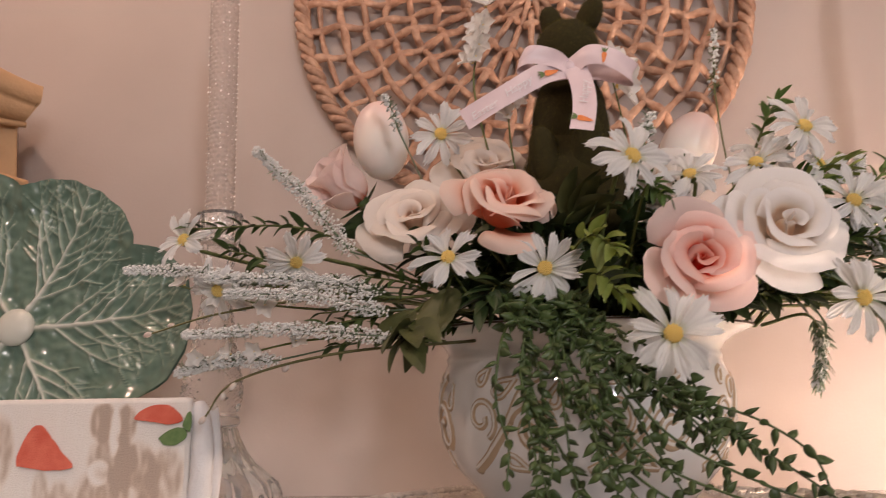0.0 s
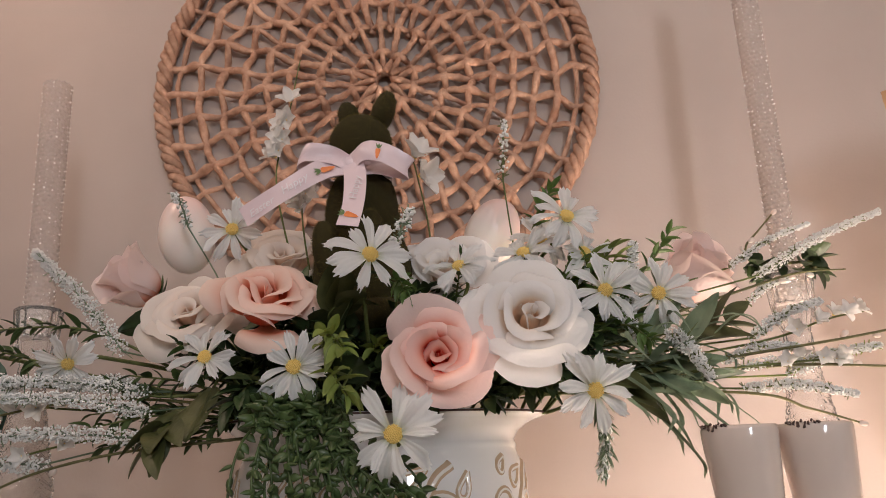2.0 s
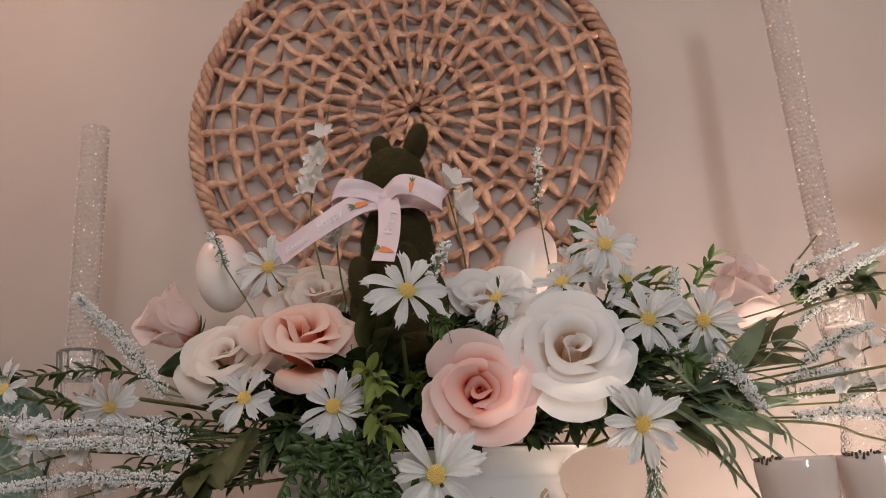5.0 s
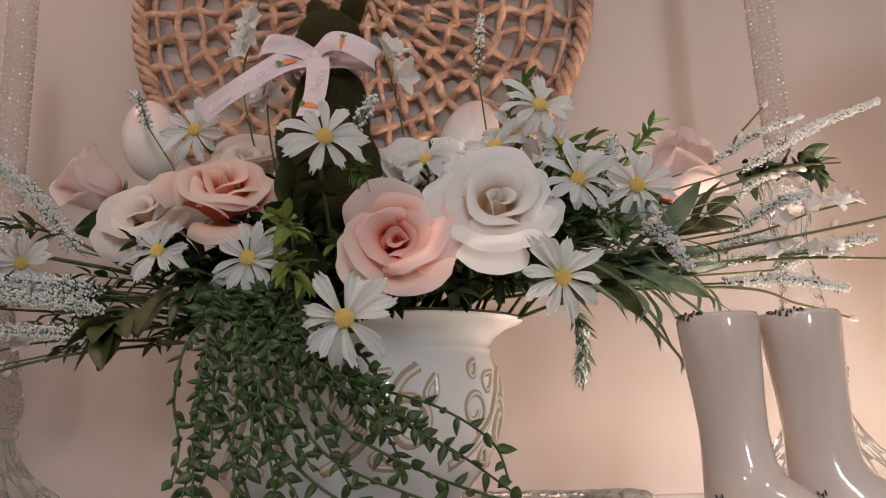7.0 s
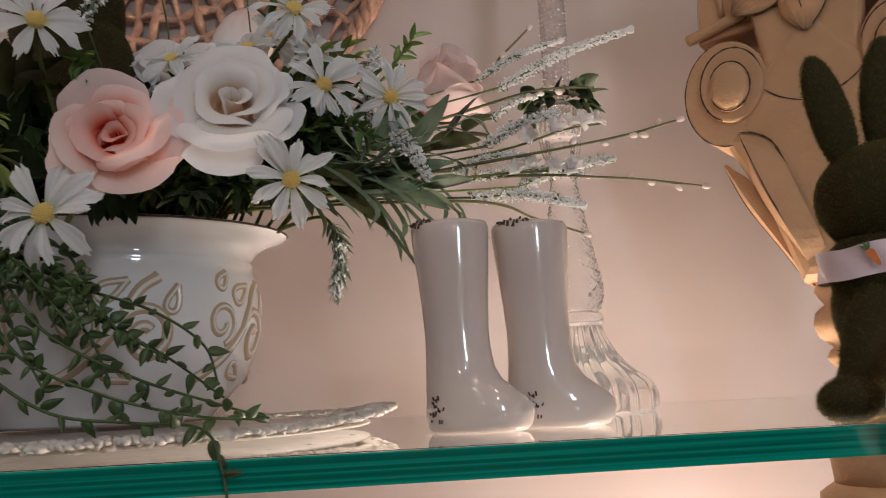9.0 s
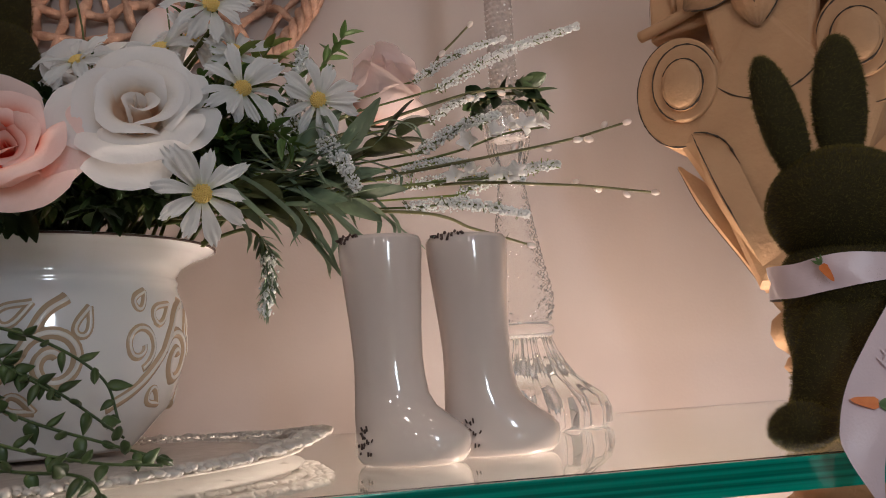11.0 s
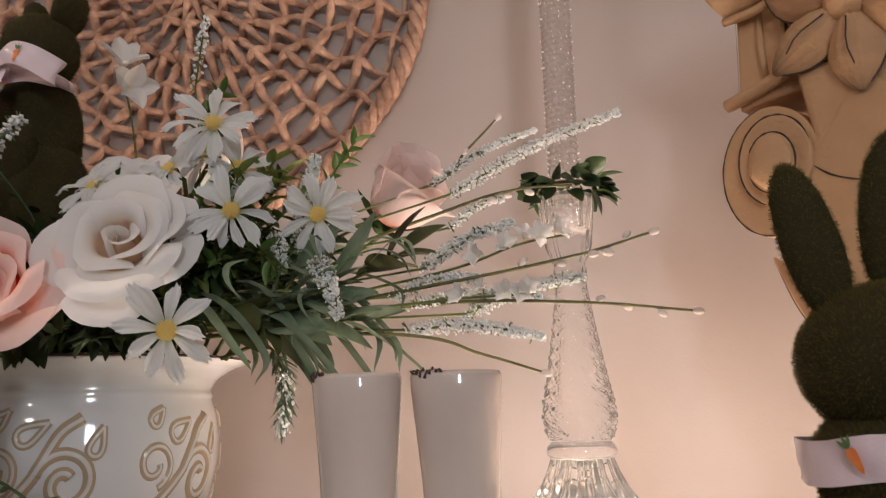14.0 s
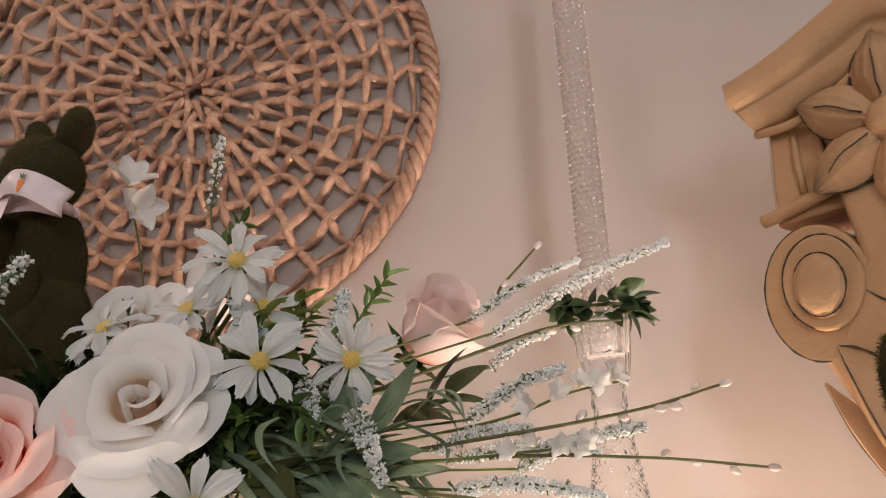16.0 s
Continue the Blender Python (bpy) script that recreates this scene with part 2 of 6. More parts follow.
SOIL = surface("floral_foam", (0.008, 0.014, 0.006), (0.03, 0.045, 0.018), 120, 0.95, 0.8, 300, spread=0.1)
# near-white, so that the candle flecks read as painted glints
GLINT = surface("bead_glints", (0.97, 0.96, 0.95), (1.0, 0.99, 0.98), 300, 0.12, metal=0.0, coat=1.0, spread=0, rough_spread=0.05)
METAL = surface("brushed_metal", (0.5, 0.48, 0.45), (0.6, 0.58, 0.55), 80, 0.35, metal=1.0, spread=0)
WHITE = surface("white_gloss", (0.76, 0.74, 0.70), (0.82, 0.80, 0.77), 6, 0.4, spread=0)

silk(CANDLE, 0.18)
for petal_mat in (ROSE_PINK, ROSE_WHITE, ROSE_CREAM, ROSE_PEACH, ROSE_PALE, DAISY, BLOSSOM):
    silk(petal_mat, 0.42)
for leaf_mat in (LEAF_FRESH, LEAF_LIME, LEAF_GREY, STRAP, MOSS):
    silk(leaf_mat, 0.25)


def edge_glass():
    """Deep green polished edge, with fine lines along it."""
    mat = bpy.data.materials.new("green_glass_edge")
    mat.use_nodes = True
    tree = mat.node_tree
    b = tree.nodes["Principled BSDF"]
    co = tree.nodes.new("ShaderNodeTexCoord")
    mp = tree.nodes.new("ShaderNodeMapping")
    mp.inputs["Scale"].default_value = (1.2, 1.0, 420.0)
    linked(tree, co.outputs["Object"], mp.inputs[0])
    nz = tree.nodes.new("ShaderNodeTexNoise")
    nz.inputs["Scale"].default_value, nz.inputs["Detail"].default_value = 1.0, 2
    linked(tree, mp.outputs[0], nz.inputs["Vector"])
    rp = tree.nodes.new("ShaderNodeValToRGB")
    rp.color_ramp.elements[0].position, rp.color_ramp.elements[1].position = 0.38, 0.62
    rp.color_ramp.elements[0].color, rp.color_ramp.elements[1].color = (0.0, 0.17, 0.12, 1), (0.010, 0.47, 0.34, 1)
    linked(tree, nz.outputs[0], rp.inputs[0])
    linked(tree, rp.outputs[0], b.inputs["Base Color"])
    b.inputs["Roughness"].default_value = 0.12
    b.inputs["Transmission Weight"].default_value = 0.25
    b.inputs["Coat Weight"].default_value = 0.5
    return mat


EDGE = edge_glass()


# ---- shapes ----
class Geo:
    """Points, faces and a tone for each point."""

    def __init__(self):
        self.v, self.f, self.tone = [], [], []

    def add(self, shape, m=None, tone=None):
        v, f = shape[0], shape[1]
        t = shape[2] if len(shape) > 2 else [0.0] * len(v)
        if tone is not None:
            t = [tone] * len(v)
        n = len(self.v)
        self.v.extend(tuple(m @ Vector(p)) for p in v) if m is not None else self.v.extend(tuple(p) for p in v)
        self.f.extend(tuple(i + n for i in q) for q in f)
        self.tone.extend(t)
        return self


def grid_faces(nu, nv, close=False):
    out = []
    for j in range(nv - 1):
        for i in range(nu - 1 + (1 if close else 0)):
            k = (i + 1) % nu
            out.append((j * nu + i, j * nu + k, (j + 1) * nu + k, (j + 1) * nu + i))
    return out


def lathe(profile, n=48, bump=None, tone=None):
    v, t = [], []
    for r, z in profile:
        for i in range(n):
            a = TAU * i / n
            d = bump(a, z, r) if bump else 0.0
            v.append(((r + d) * math.cos(a), (r + d) * math.sin(a), z))
            t.append(tone(a, z, r) if tone else 0.0)
    return v, grid_faces(n, len(profile), True), t


def tube(pts, radii, n=6, tone=0.0):
    pts = [Vector(p) for p in pts]
    if not isinstance(radii, (list, tuple)):
        radii = [radii] * len(pts)
    v, up = [], None
    for i, p in enumerate(pts):
        ahead = (pts[min(i + 1, len(pts) - 1)] - pts[max(i - 1, 0)]).normalized()
        if up is None:
            up = ahead.orthogonal().normalized()
        up = (up - ahead * up.dot(ahead)).normalized()
        side = ahead.cross(up)
        for k in range(n):
            a = TAU * k / n
            v.append(p + (up * math.cos(a) + side * math.sin(a)) * radii[i])
    f = grid_faces(n, len(pts), True)
    f.append(tuple(range(n))[::-1])
    f.append(tuple(range(len(v) - n, len(v))))
    return v, f, [tone] * len(v)


def rope(pts, radii, n=10, pitch=260.0, depth=0.13, flat=0.8):
    """A tube with two slanting grooves, like twisted straw."""
    v, f, t = tube(pts, radii, n)
    pts = [Vector(p) for p in pts]
    run = 0.0
    for i, p in enumerate(pts):
        run += (p - pts[i - 1]).length if i else 0.0
        for k in range(n):
            g = 1 - 2.0 * depth * (0.5 + 0.5 * math.cos(2 * (TAU * k / n) + run * pitch)) ** 3 + 0.05 * math.cos(6 * (TAU * k / n) + run * pitch * 2)
            d = Vector(v[i * n + k]) - p
            v[i * n + k] = p + d * g
    return v, f, t


def blob(rx, ry, rz, nu=16, nv=10, warp=None, tone=None):
    v, t = [], []
    for j in range(nv):
        b = math.pi * (j + 0.001) / (nv - 1 + 0.002) - math.pi / 2
        for i in range(nu):
            a = TAU * i / nu
            p = Vector((math.cos(a) * math.cos(b), math.sin(a) * math.cos(b), math.sin(b)))
            k = warp(p) if warp else 1.0
            v.append((p.x * rx * k, p.y * ry * k, p.z * rz * k))
            t.append(tone(p) if tone else 0.0)
    return v, grid_faces(nu, nv, True), t


def box(x0, y0, z0, x1, y1, z1, bevel=0.0):
    bm = bmesh.new()
    bmesh.ops.create_cube(bm, size=1.0, matrix=Matrix.LocRotScale(((x0 + x1) / 2, (y0 + y1) / 2, (z0 + z1) / 2), None, (x1 - x0, y1 - y0, z1 - z0)))
    if bevel:
        bmesh.ops.bevel(bm, geom=bm.edges[:], offset=bevel, segments=2, profile=0.6, affect="EDGES")
    bm.verts.index_update()
    out = [v.co.copy() for v in bm.verts], [tuple(v.index for v in f.verts) for f in bm.faces]
    bm.free()
    return out


def sheet(fn, nu, nv, tone=None):
    """A surface from fn(u, v), u from -1 to 1, v from 0 to 1."""
    v, t = [], []
    for j in range(nv):
        for i in range(nu):
            a, b = 2 * i / (nu - 1) - 1, j / (nv - 1)
            v.append(fn(a, b))
            t.append(tone(a, b) if tone else b)
    return v, grid_faces(nu, nv), t


def leaf(length, width, bend=0.3, fold=0.25, n=7, tip=1.3):
    """A pointed leaf along +x, its face up."""
    def fn(u, v):
        w = width / 2 * math.sin(math.pi * min(1, v ** 0.75 * 0.98 + 0.01)) ** tip
        return (length * v * (1 - 0.15 * bend * v), u * w, abs(u) * w * fold * 2 - bend * length * v * v * 0.6)
    return sheet(fn, 3, n)


def curve_points(ctrl, n):
    """Smooth points through a few given ones."""
    c = [Vector(p) for p in ctrl]
    c = [2 * c[0] - c[1]] + c + [2 * c[-1] - c[-2]]
    out, spans = [], len(c) - 3
    for k in range(n):
        s = min(k / (n - 1) * spans, spans - 1e-6)
        i = int(s)
        t = s - i
        a, b, d, e = c[i], c[i + 1], c[i + 2], c[i + 3]
        out.append(0.5 * (2 * b + (d - a) * t + (2 * a - 5 * b + 4 * d - e) * t * t + (3 * b - a - 3 * d + e) * t ** 3))
    return out


def mesh_of(name, geo, mat, smooth=True):
    me = bpy.data.meshes.new(name)
    me.from_pydata(geo.v, [], geo.f)
    me.polygons.foreach_set("use_smooth", [smooth] * len(me.polygons))
    at = me.attributes.new("tone", "FLOAT", "POINT")
    at.data.foreach_set("value", geo.tone)
    me.materials.append(mat)
    return me


def part(name, shape, mat, parent, label="", m=None, smooth=True):
    """One mesh object under a thing or a part. shape: a Geo, a bare shape or a mesh that others share."""
    if isinstance(shape, tuple):
        shape = Geo().add(shape)
    me = shape if isinstance(shape, bpy.types.Mesh) else mesh_of(name, shape, mat, smooth)
    ob = new(name, me)
    ob.parent = parent
    if m is not None:
        ob.matrix_basis = m
    return tagged(ob, label)


def thing(name, label, category, group="", m=None, kind=""):
    ob = new(name)
    ob.empty_display_size = 0.01
    if m is not None:
        ob.matrix_basis = m
    return tagged(ob, label, category, group, kind)


def solid(name, shape, mat, label, category="", group="", m=None, kind="", smooth=True):
    """A thing that is one mesh."""
    if isinstance(shape, tuple):
        shape = Geo().add(shape)
    ob = new(name, mesh_of(name, shape, mat, smooth))
    if m is not None:
        ob.matrix_basis = m
    return tagged(ob, label, category, group, kind)


def facing(at, way, spin=0.0, size=1.0):
    """A pose whose z axis points along way."""
    q = Vector(way).normalized().to_track_quat("Z", "Y")
    return Matrix.Translation(at) @ q.to_matrix().to_4x4() @ Matrix.Rotation(radians(spin), 4, "Z") @ Matrix.Scale(size, 4)


def along(at, way, spin=0.0, size=1.0):
    """A pose whose x axis points along way."""
    q = Vector(way).normalized().to_track_quat("X", "Z")
    return Matrix.Translation(at) @ q.to_matrix().to_4x4() @ Matrix.Rotation(radians(spin), 4, "X") @ Matrix.Scale(size, 4)


# ---- the setting ----
WALL_Y = 0.018
SHELF_FRONT = -0.392
solid("wall_back", box(-1.6, WALL_Y, -1.2, 1.6, WALL_Y + 0.1, 1.3), WALL, "warm beige painted back wall", "wall", kind="structure", smooth=False)
solid("wall_left", box(-1.7, -2.7, -1.2, -1.6, WALL_Y + 0.1, 1.3), ROOM, "plain warm beige side wall", "wall", kind="structure", smooth=False)
solid("wall_right", box(1.6, -2.7, -1.2, 1.7, WALL_Y + 0.1, 1.3), ROOM, "plain warm beige side wall", "wall", kind="structure", smooth=False)
room_front = Geo()
for b in ((-1.7, -1.2, 0.25, 1.3), (1.25, -1.2, 1.7, 1.3), (0.25, -1.2, 1.25, 0.05)):
    room_front.add(box(b[0], -2.8, b[1], b[2], -2.7, b[3]))
solid("wall_front", room_front, ROOM, "plain wall with a window opening", "wall", kind="structure", smooth=False)
solid("floor", box(-1.7, -2.8, -1.25, 1.7, WALL_Y + 0.1, -1.2), FLOOR, "brown wooden floor", "floor", kind="structure", smooth=False)
solid("ceiling", box(-1.7, -2.8, 1.3, 1.7, WALL_Y + 0.1, 1.35), ROOM, "plain pale ceiling", "ceiling", kind="structure", smooth=False)
shelf = solid("glass_shelf", box(-0.95, SHELF_FRONT + 0.004, -0.0135, 0.95, -0.03, 0.0, 0.0008), SHELF,
              "thick clear glass shelf with a polished green edge", "shelf", kind="structure", smooth=False)
shelf.visible_shadow = False
part("polished_edge", box(-0.95, SHELF_FRONT, -0.0133, 0.95, SHELF_FRONT + 0.0036, -0.0002, 0.0006), EDGE, shelf, "deep green polished glass edge", smooth=False)


# ---- woven disc ----
def woven_disc(at, radius):
    root = thing("woven_wall_disc", "round woven rattan wall disc hung on the wall", "wall decor", m=pose(*at, 90))
    rnd = random.Random(5)
    rings = [0.145, 0.29, 0.415, 0.52, 0.62, 0.72, 0.82, 0.915]
    count = 40
    thick = 0.0044
    for s in range(count):
        a0 = TAU * s / count
        start = 0.27 if s % 2 else 0.04
        pts, rad = [], []
        steps = 52
        lean = rnd.uniform(-0.05, 0.05)
        skew = rnd.uniform(-1, 1)
        for k in range(steps):
            q = start + (0.985 - start) * k / (steps - 1)
            near = min(range(len(rings)), key=lambda i: abs(rings[i] - q))
            swing = math.cos(math.pi * (q - rings[near]) / 0.105)
            over = 1 if (near + s // (1 if q > 0.27 else 2)) % 2 else -1
            a = a0 + lean * (q - 0.3) + (0.012 * math.sin(q * 30 + s * 3.14) + 0.045 * noise.noise((s * 1.7, q * 4, 2))) * min(1, q * 1.6) * min(1, (1 - q) * 8 + 0.15)
            pts.append((radius * q * math.cos(a) + 0.0105 * (1 - q), radius * q * math.sin(a), over * swing * 0.0054 + noise.noise((s, q * 9, 3)) * 0.0016))
            rad.append(thick * (1 + 0.30 * noise.noise((s * 3.1, q * 11, 1))) * (0.85 if q < 0.3 else 0.72 if s % 7 == 3 else 1.0))
        part("spoke", rope(pts, rad, 14, 240 + 60 * skew), RATTAN, root)
    for i, q in enumerate(rings):
        n = 260
        pts, rad = [], []
        half = count / 2 if i else count / 4
        for k in range(n + 1):
            a = TAU * k / n
            ph = a * half + math.pi * (i % 2)
            dr = (0.0055 if i > 1 else 0.003) * math.sin(ph + 1.1 * i) + 0.014 * noise.noise((math.cos(a) * 4, math.sin(a) * 4, i * 5.0))
            r = radius * (q + dr)
            pts.append((r * math.cos(a) + 0.0105 * (1 - q), r * math.sin(a), -math.cos(ph) * 0.0056))
            rad.append(thick * (0.98 + 0.30 * noise.noise((math.cos(a) * 6, math.sin(a) * 6, i * 7.0))) * (0.7 if i == 7 else 1.0))
        part("woven_ring", rope(pts, rad, 14, 240 + 20 * (i % 3)), RATTAN, root)
    for turn in range(3):
        pts, rad = [], []
        n = 700
        for k in range(n + 1):
            a = TAU * k / n
            ph = a * 40 + TAU * turn / 3 + 0.5 * noise.noise((math.cos(a) * 5, math.sin(a) * 5, turn))
            r = radius * 0.985 + 0.0046 * math.cos(ph)
            pts.append((r * math.cos(a), r * math.sin(a), 0.0058 * math.sin(ph)))
            rad.append(0.0050 * (1 + 0.28 * noise.noise((math.cos(a) * 12, math.sin(a) * 12, turn * 3 + 8.0))))
        part("braided_rim", rope(pts, rad, 9, 420), RATTAN, root, "thick braided rattan rim")
    part("hub", rope([(0.0105 + 0.011 * math.cos(TAU * k / 30), 0.011 * math.sin(TAU * k / 30), 0.0015 * math.sin(TAU * k / 6)) for k in range(31)], 0.0042, 9, 400), RATTAN, root)
    return root


woven_disc((-0.0005, 0.006, 0.512), 0.2424)


# ---- corbels ----
def slab(outline, y0, y1, round_by=0.004):
    """An upright slab cut to an outline of (x, z), its front edges rounded."""
    bm = bmesh.new()
    back = [bm.verts.new((x, y1, z)) for x, z in outline]
    face = bm.faces.new(back)
    made = bmesh.ops.extrude_face_region(bm, geom=[face])
    moved = [g for g in made["geom"] if isinstance(g, bmesh.types.BMVert)]
    for v in moved:
        v.co.y = y0
    fronts = [e for e in bm.edges if all(v in moved for v in e.verts)]
    bmesh.ops.bevel(bm, geom=fronts, offset=round_by, segments=3, profile=0.5, affect="EDGES", clamp_overlap=True)
    bmesh.ops.recalc_face_normals(bm, faces=bm.faces[:])
    bm.verts.index_update()
    out = [v.co.copy() for v in bm.verts], [tuple(v.index for v in f.verts) for f in bm.faces]
    bm.free()
    return out


def corbel(at, turn, side):
    """A carved half-capital on a turned foot; local x along its face, y into it, z from the shelf."""
    root = thing("carved_capital", "antique cream carved capital with scrolls, flower and dark lines", "capital", "carved capitals", m=pose(*at, 0, 0, turn))

    def line(pts, r=0.0010):
        part("painted_line", tube(pts, [r * (0.30 + 1.0 * abs(noise.noise((k * 0.55, r * 900, pts[0][0] * 50)))) * min(1.0, 0.25 + 0.2 * min(k, len(pts) - 1 - k)) for k in range(len(pts))], 5), ANTIQUE_LINE, root, "dark antiqued line")

    def crown_shape(u, v):
        x = 0.0915 * u
        hi = 0.390 + 0.032 * (1 - abs(u)) ** 1.3
        lo = 0.356 + 0.018 * (1 - abs(u)) ** 1.5
        # across the moulding: depth and share of the height
        across = [(0.060, 1.0), (-0.020, 1.0), (-0.0235, 0.985), (-0.0245, 0.95), (-0.0235, 0.72), (-0.0225, 0.50), (-0.0195, 0.46), (-0.0165, 0.42), (-0.0175, 0.36), (-0.0170, 0.22), (-0.0140, 0.10), (-0.0100, 0.0), (0.060, 0.0)]
        y, q = across[int(round(v * 12))]
        wide = 1.0 - 0.10 * max(0.0, 0.52 - q) / 0.52
        return (x * wide, y - 0.006 * u * u * (y < 0), lo + (hi - lo) * q)
    part("crown", sheet(crown_shape, 41, 13, lambda u, v: 0.0), ANTIQUE, root)
    for s in (-1, 1):
        ends = [crown_shape(s, k / 12) for k in range(13)]
        part("crown_end", (ends, [tuple(range(13))]), ANTIQUE, root, smooth=False)

    part("bead_moulding", tube(curve_points([(-0.084, -0.010, 0.354), (-0.056, -0.012, 0.352), (-0.030, -0.013, 0.360), (0.0, -0.014, 0.372), (0.030, -0.013, 0.360), (0.056, -0.012, 0.352), (0.084, -0.010, 0.354)], 40), 0.0032, 8), ANTIQUE, root)
    part("fluted_panel", slab([(-0.079, 0.356), (0.079, 0.356), (0.084, 0.290), (-0.084, 0.290)], -0.004, 0.05, 0.003), ANTIQUE, root, smooth=False)
    for x in (-0.062, -0.046, 0.046, 0.062):
        part("flute", tube([(x, -0.004, 0.300), (x - 0.001, -0.005, 0.325), (x, -0.004, 0.354)], [0.0022, 0.0026, 0.0022], 8), ANTIQUE, root)
    for s in (-1, 1):
        part("ledge", tube(curve_points([(s * 0.091, -0.006, 0.295), (s * 0.070, -0.009, 0.297), (s * 0.045, -0.010, 0.302)], 12), [0.0046] * 12, 9), ANTIQUE, root)
        line([(s * 0.0795, -0.0035, 0.354), (s * 0.081, -0.0035, 0.330), (s * 0.0830, -0.0035, 0.303)], 0.0009)
        line([(s * 0.0918, -0.0305, 0.389), (s * 0.0900, -0.0285, 0.376), (s * 0.0842, -0.0230, 0.362)], 0.0009)
        # scroll: three stepped discs that wind inwards, each with a dark edge on the outer side
        cx, cz = s * 0.0635, 0.2400
        for rx, rz, ox, oz, front, a0, a1 in ((0.0335, 0.0430, 0.0, 0.0, -0.013, 95, 290), (0.0245, 0.0300, 0.0055, 0.0050, -0.017, 15, 250), (0.0160, 0.0200, 0.0050, 0.0030, -0.0205, -160, 150)):
            mx, mz = cx - s * ox, cz + oz
            ring_ = [(mx + rx * math.cos(TAU * k / 44), mz + rz * math.sin(TAU * k / 44)) for k in range(44)]
            part("scroll", slab(ring_, front, front + 0.05, 0.0022), ANTIQUE, root, smooth=False)
            arc = [radians(a0 + (a1 - a0) * k / 40) for k in range(41)]
            line([(mx + (1 if s < 0 else -1) * rx * 0.985 * math.cos(a), front + 0.0006, mz + rz * 0.985 * math.sin(a)) for a in arc], 0.0011)
        part("eye", blob(0.0140, 0.0030, 0.0178, 24, 12, lambda p: 1 + 0.03 * math.sin(9 * math.atan2(p.z, p.x))), ANTIQUE, root, m=pose(cx - s * 0.005, -0.0205, cz + 0.003))

        # leaves that fold down to the foot: outer edge, ridge and inner edge
        def folded_leaf(outer, ridge, inner, dark=True):
            rows_ = [curve_points([Vector((s * x, y, z)) for x, y, z in e], 16) for e in (outer, ridge, inner)]

            def fn(u, v):
                k = min(15, int(round(v * 15)))
                p = rows_[1][k].lerp(rows_[2][k], u) if u >= 0 else rows_[1][k].lerp(rows_[0][k], -u)
                return p
            part("leaf_fold", sheet(fn, 9, 16, lambda u, v: 0.0), ANTIQUE, root, smooth=False)
            if dark:
                line([p + Vector((0, -0.0006, 0)) for p in rows_[0][:-2]], 0.0009)
        folded_leaf([(0.077, 0.004, 0.186), (0.061, -0.002, 0.150), (0.040, 0.004, 0.112), (0.026, 0.010, 0.084)], [(0.076, 0.002, 0.187), (0.056, -0.012, 0.150), (0.036, -0.006, 0.112), (0.022, 0.004, 0.084)], [(0.074, 0.001, 0.187), (0.044, -0.006, 0.156), (0.030, -0.002, 0.112), (0.018, 0.006, 0.084)])
        folded_leaf([(0.060, -0.010, 0.207), (0.050, -0.010, 0.160), (0.031, -0.008, 0.116), (0.020, 0.002, 0.084)], [(0.059, -0.012, 0.208), (0.043, -0.022, 0.160), (0.025, -0.020, 0.116), (0.015, -0.004, 0.084)], [(0.030, -0.014, 0.186), (0.018, -0.018, 0.150), (0.008, -0.016, 0.116), (0.003, -0.004, 0.084)], False)
        line(curve_points([(s * 0.057, -0.0155, 0.205), (s * 0.052, -0.0185, 0.190), (s * 0.040, -0.0225, 0.156), (s * 0.030, -0.0220, 0.130)], 22), 0.0009)
        line(curve_points([(s * 0.056, -0.0155, 0.2055), (s * 0.046, -0.0155, 0.203), (s * 0.034, -0.0150, 0.194), (s * 0.026, -0.0150, 0.176)], 22), 0.0013)
        line(curve_points([(s * 0.036, -0.0143, 0.236), (s * 0.024, -0.0145, 0.226), (s * 0.006, -0.0145, 0.218)], 14), 0.0010)
    part("body", slab([(-0.070, 0.200), (-0.046, 0.235), (0.0, 0.300), (0.046, 0.235), (0.070, 0.200), (0.046, 0.150), (0.026, 0.086), (-0.026, 0.086), (-0.046, 0.150)], -0.014, 0.045, 0.010), ANTIQUE, root, smooth=False)
    part("upper_panel", slab([(-0.040, 0.300), (-0.032, 0.235), (0.0, 0.220), (0.032, 0.235), (0.040, 0.300)], -0.013, 0.0, 0.005), ANTIQUE, root, smooth=False)
    heart = Vector((0.0, -0.018, 0.330))
    for k in range(6):
        a = radians(90 + 60 * k)
        m = Matrix.Translation(heart) @ pose(0, 0, 0, 90) @ Matrix.Rotation(a, 4, "Z")
        g = Geo().add(sheet(lambda u, v: (0.010 + 0.049 * v, u * 0.0170 * math.sin(math.pi * min(1, v * 0.88 + 0.10)) ** 0.8, 0.010 * (1 - u * u) * math.sin(math.pi * (0.2 + 0.75 * v)) + 0.0004 * math.cos(u * 16 + v * 2) + 0.0012 * noise.noise((u * 5, v * 22, 0.0)) - 0.002), 25, 22))
        pet = part("carved_petal", g, ANTIQUE, root, m=m)
        part("painted_line", tube([(0.014 + 0.036 * q, 0.0006 * math.sin(q * 9), 0.0100 * math.sin(math.pi * (0.2 + 0.75 * q)) + 0.0004) for q in (0, 0.2, 0.4, 0.6, 0.8, 1)], 0.0005, 5), ANTIQUE_LINE, pet, "dark antiqued line")
        part("painted_line", tube([(0.010 + 0.048 * q, 0.0178 * math.sin(math.pi * min(1, q * 0.88 + 0.10)) ** 0.8, -0.002) for q in [0.35 + 0.06 * t for t in range(11)]], 0.0006, 5), ANTIQUE_LINE, pet, "dark antiqued line")
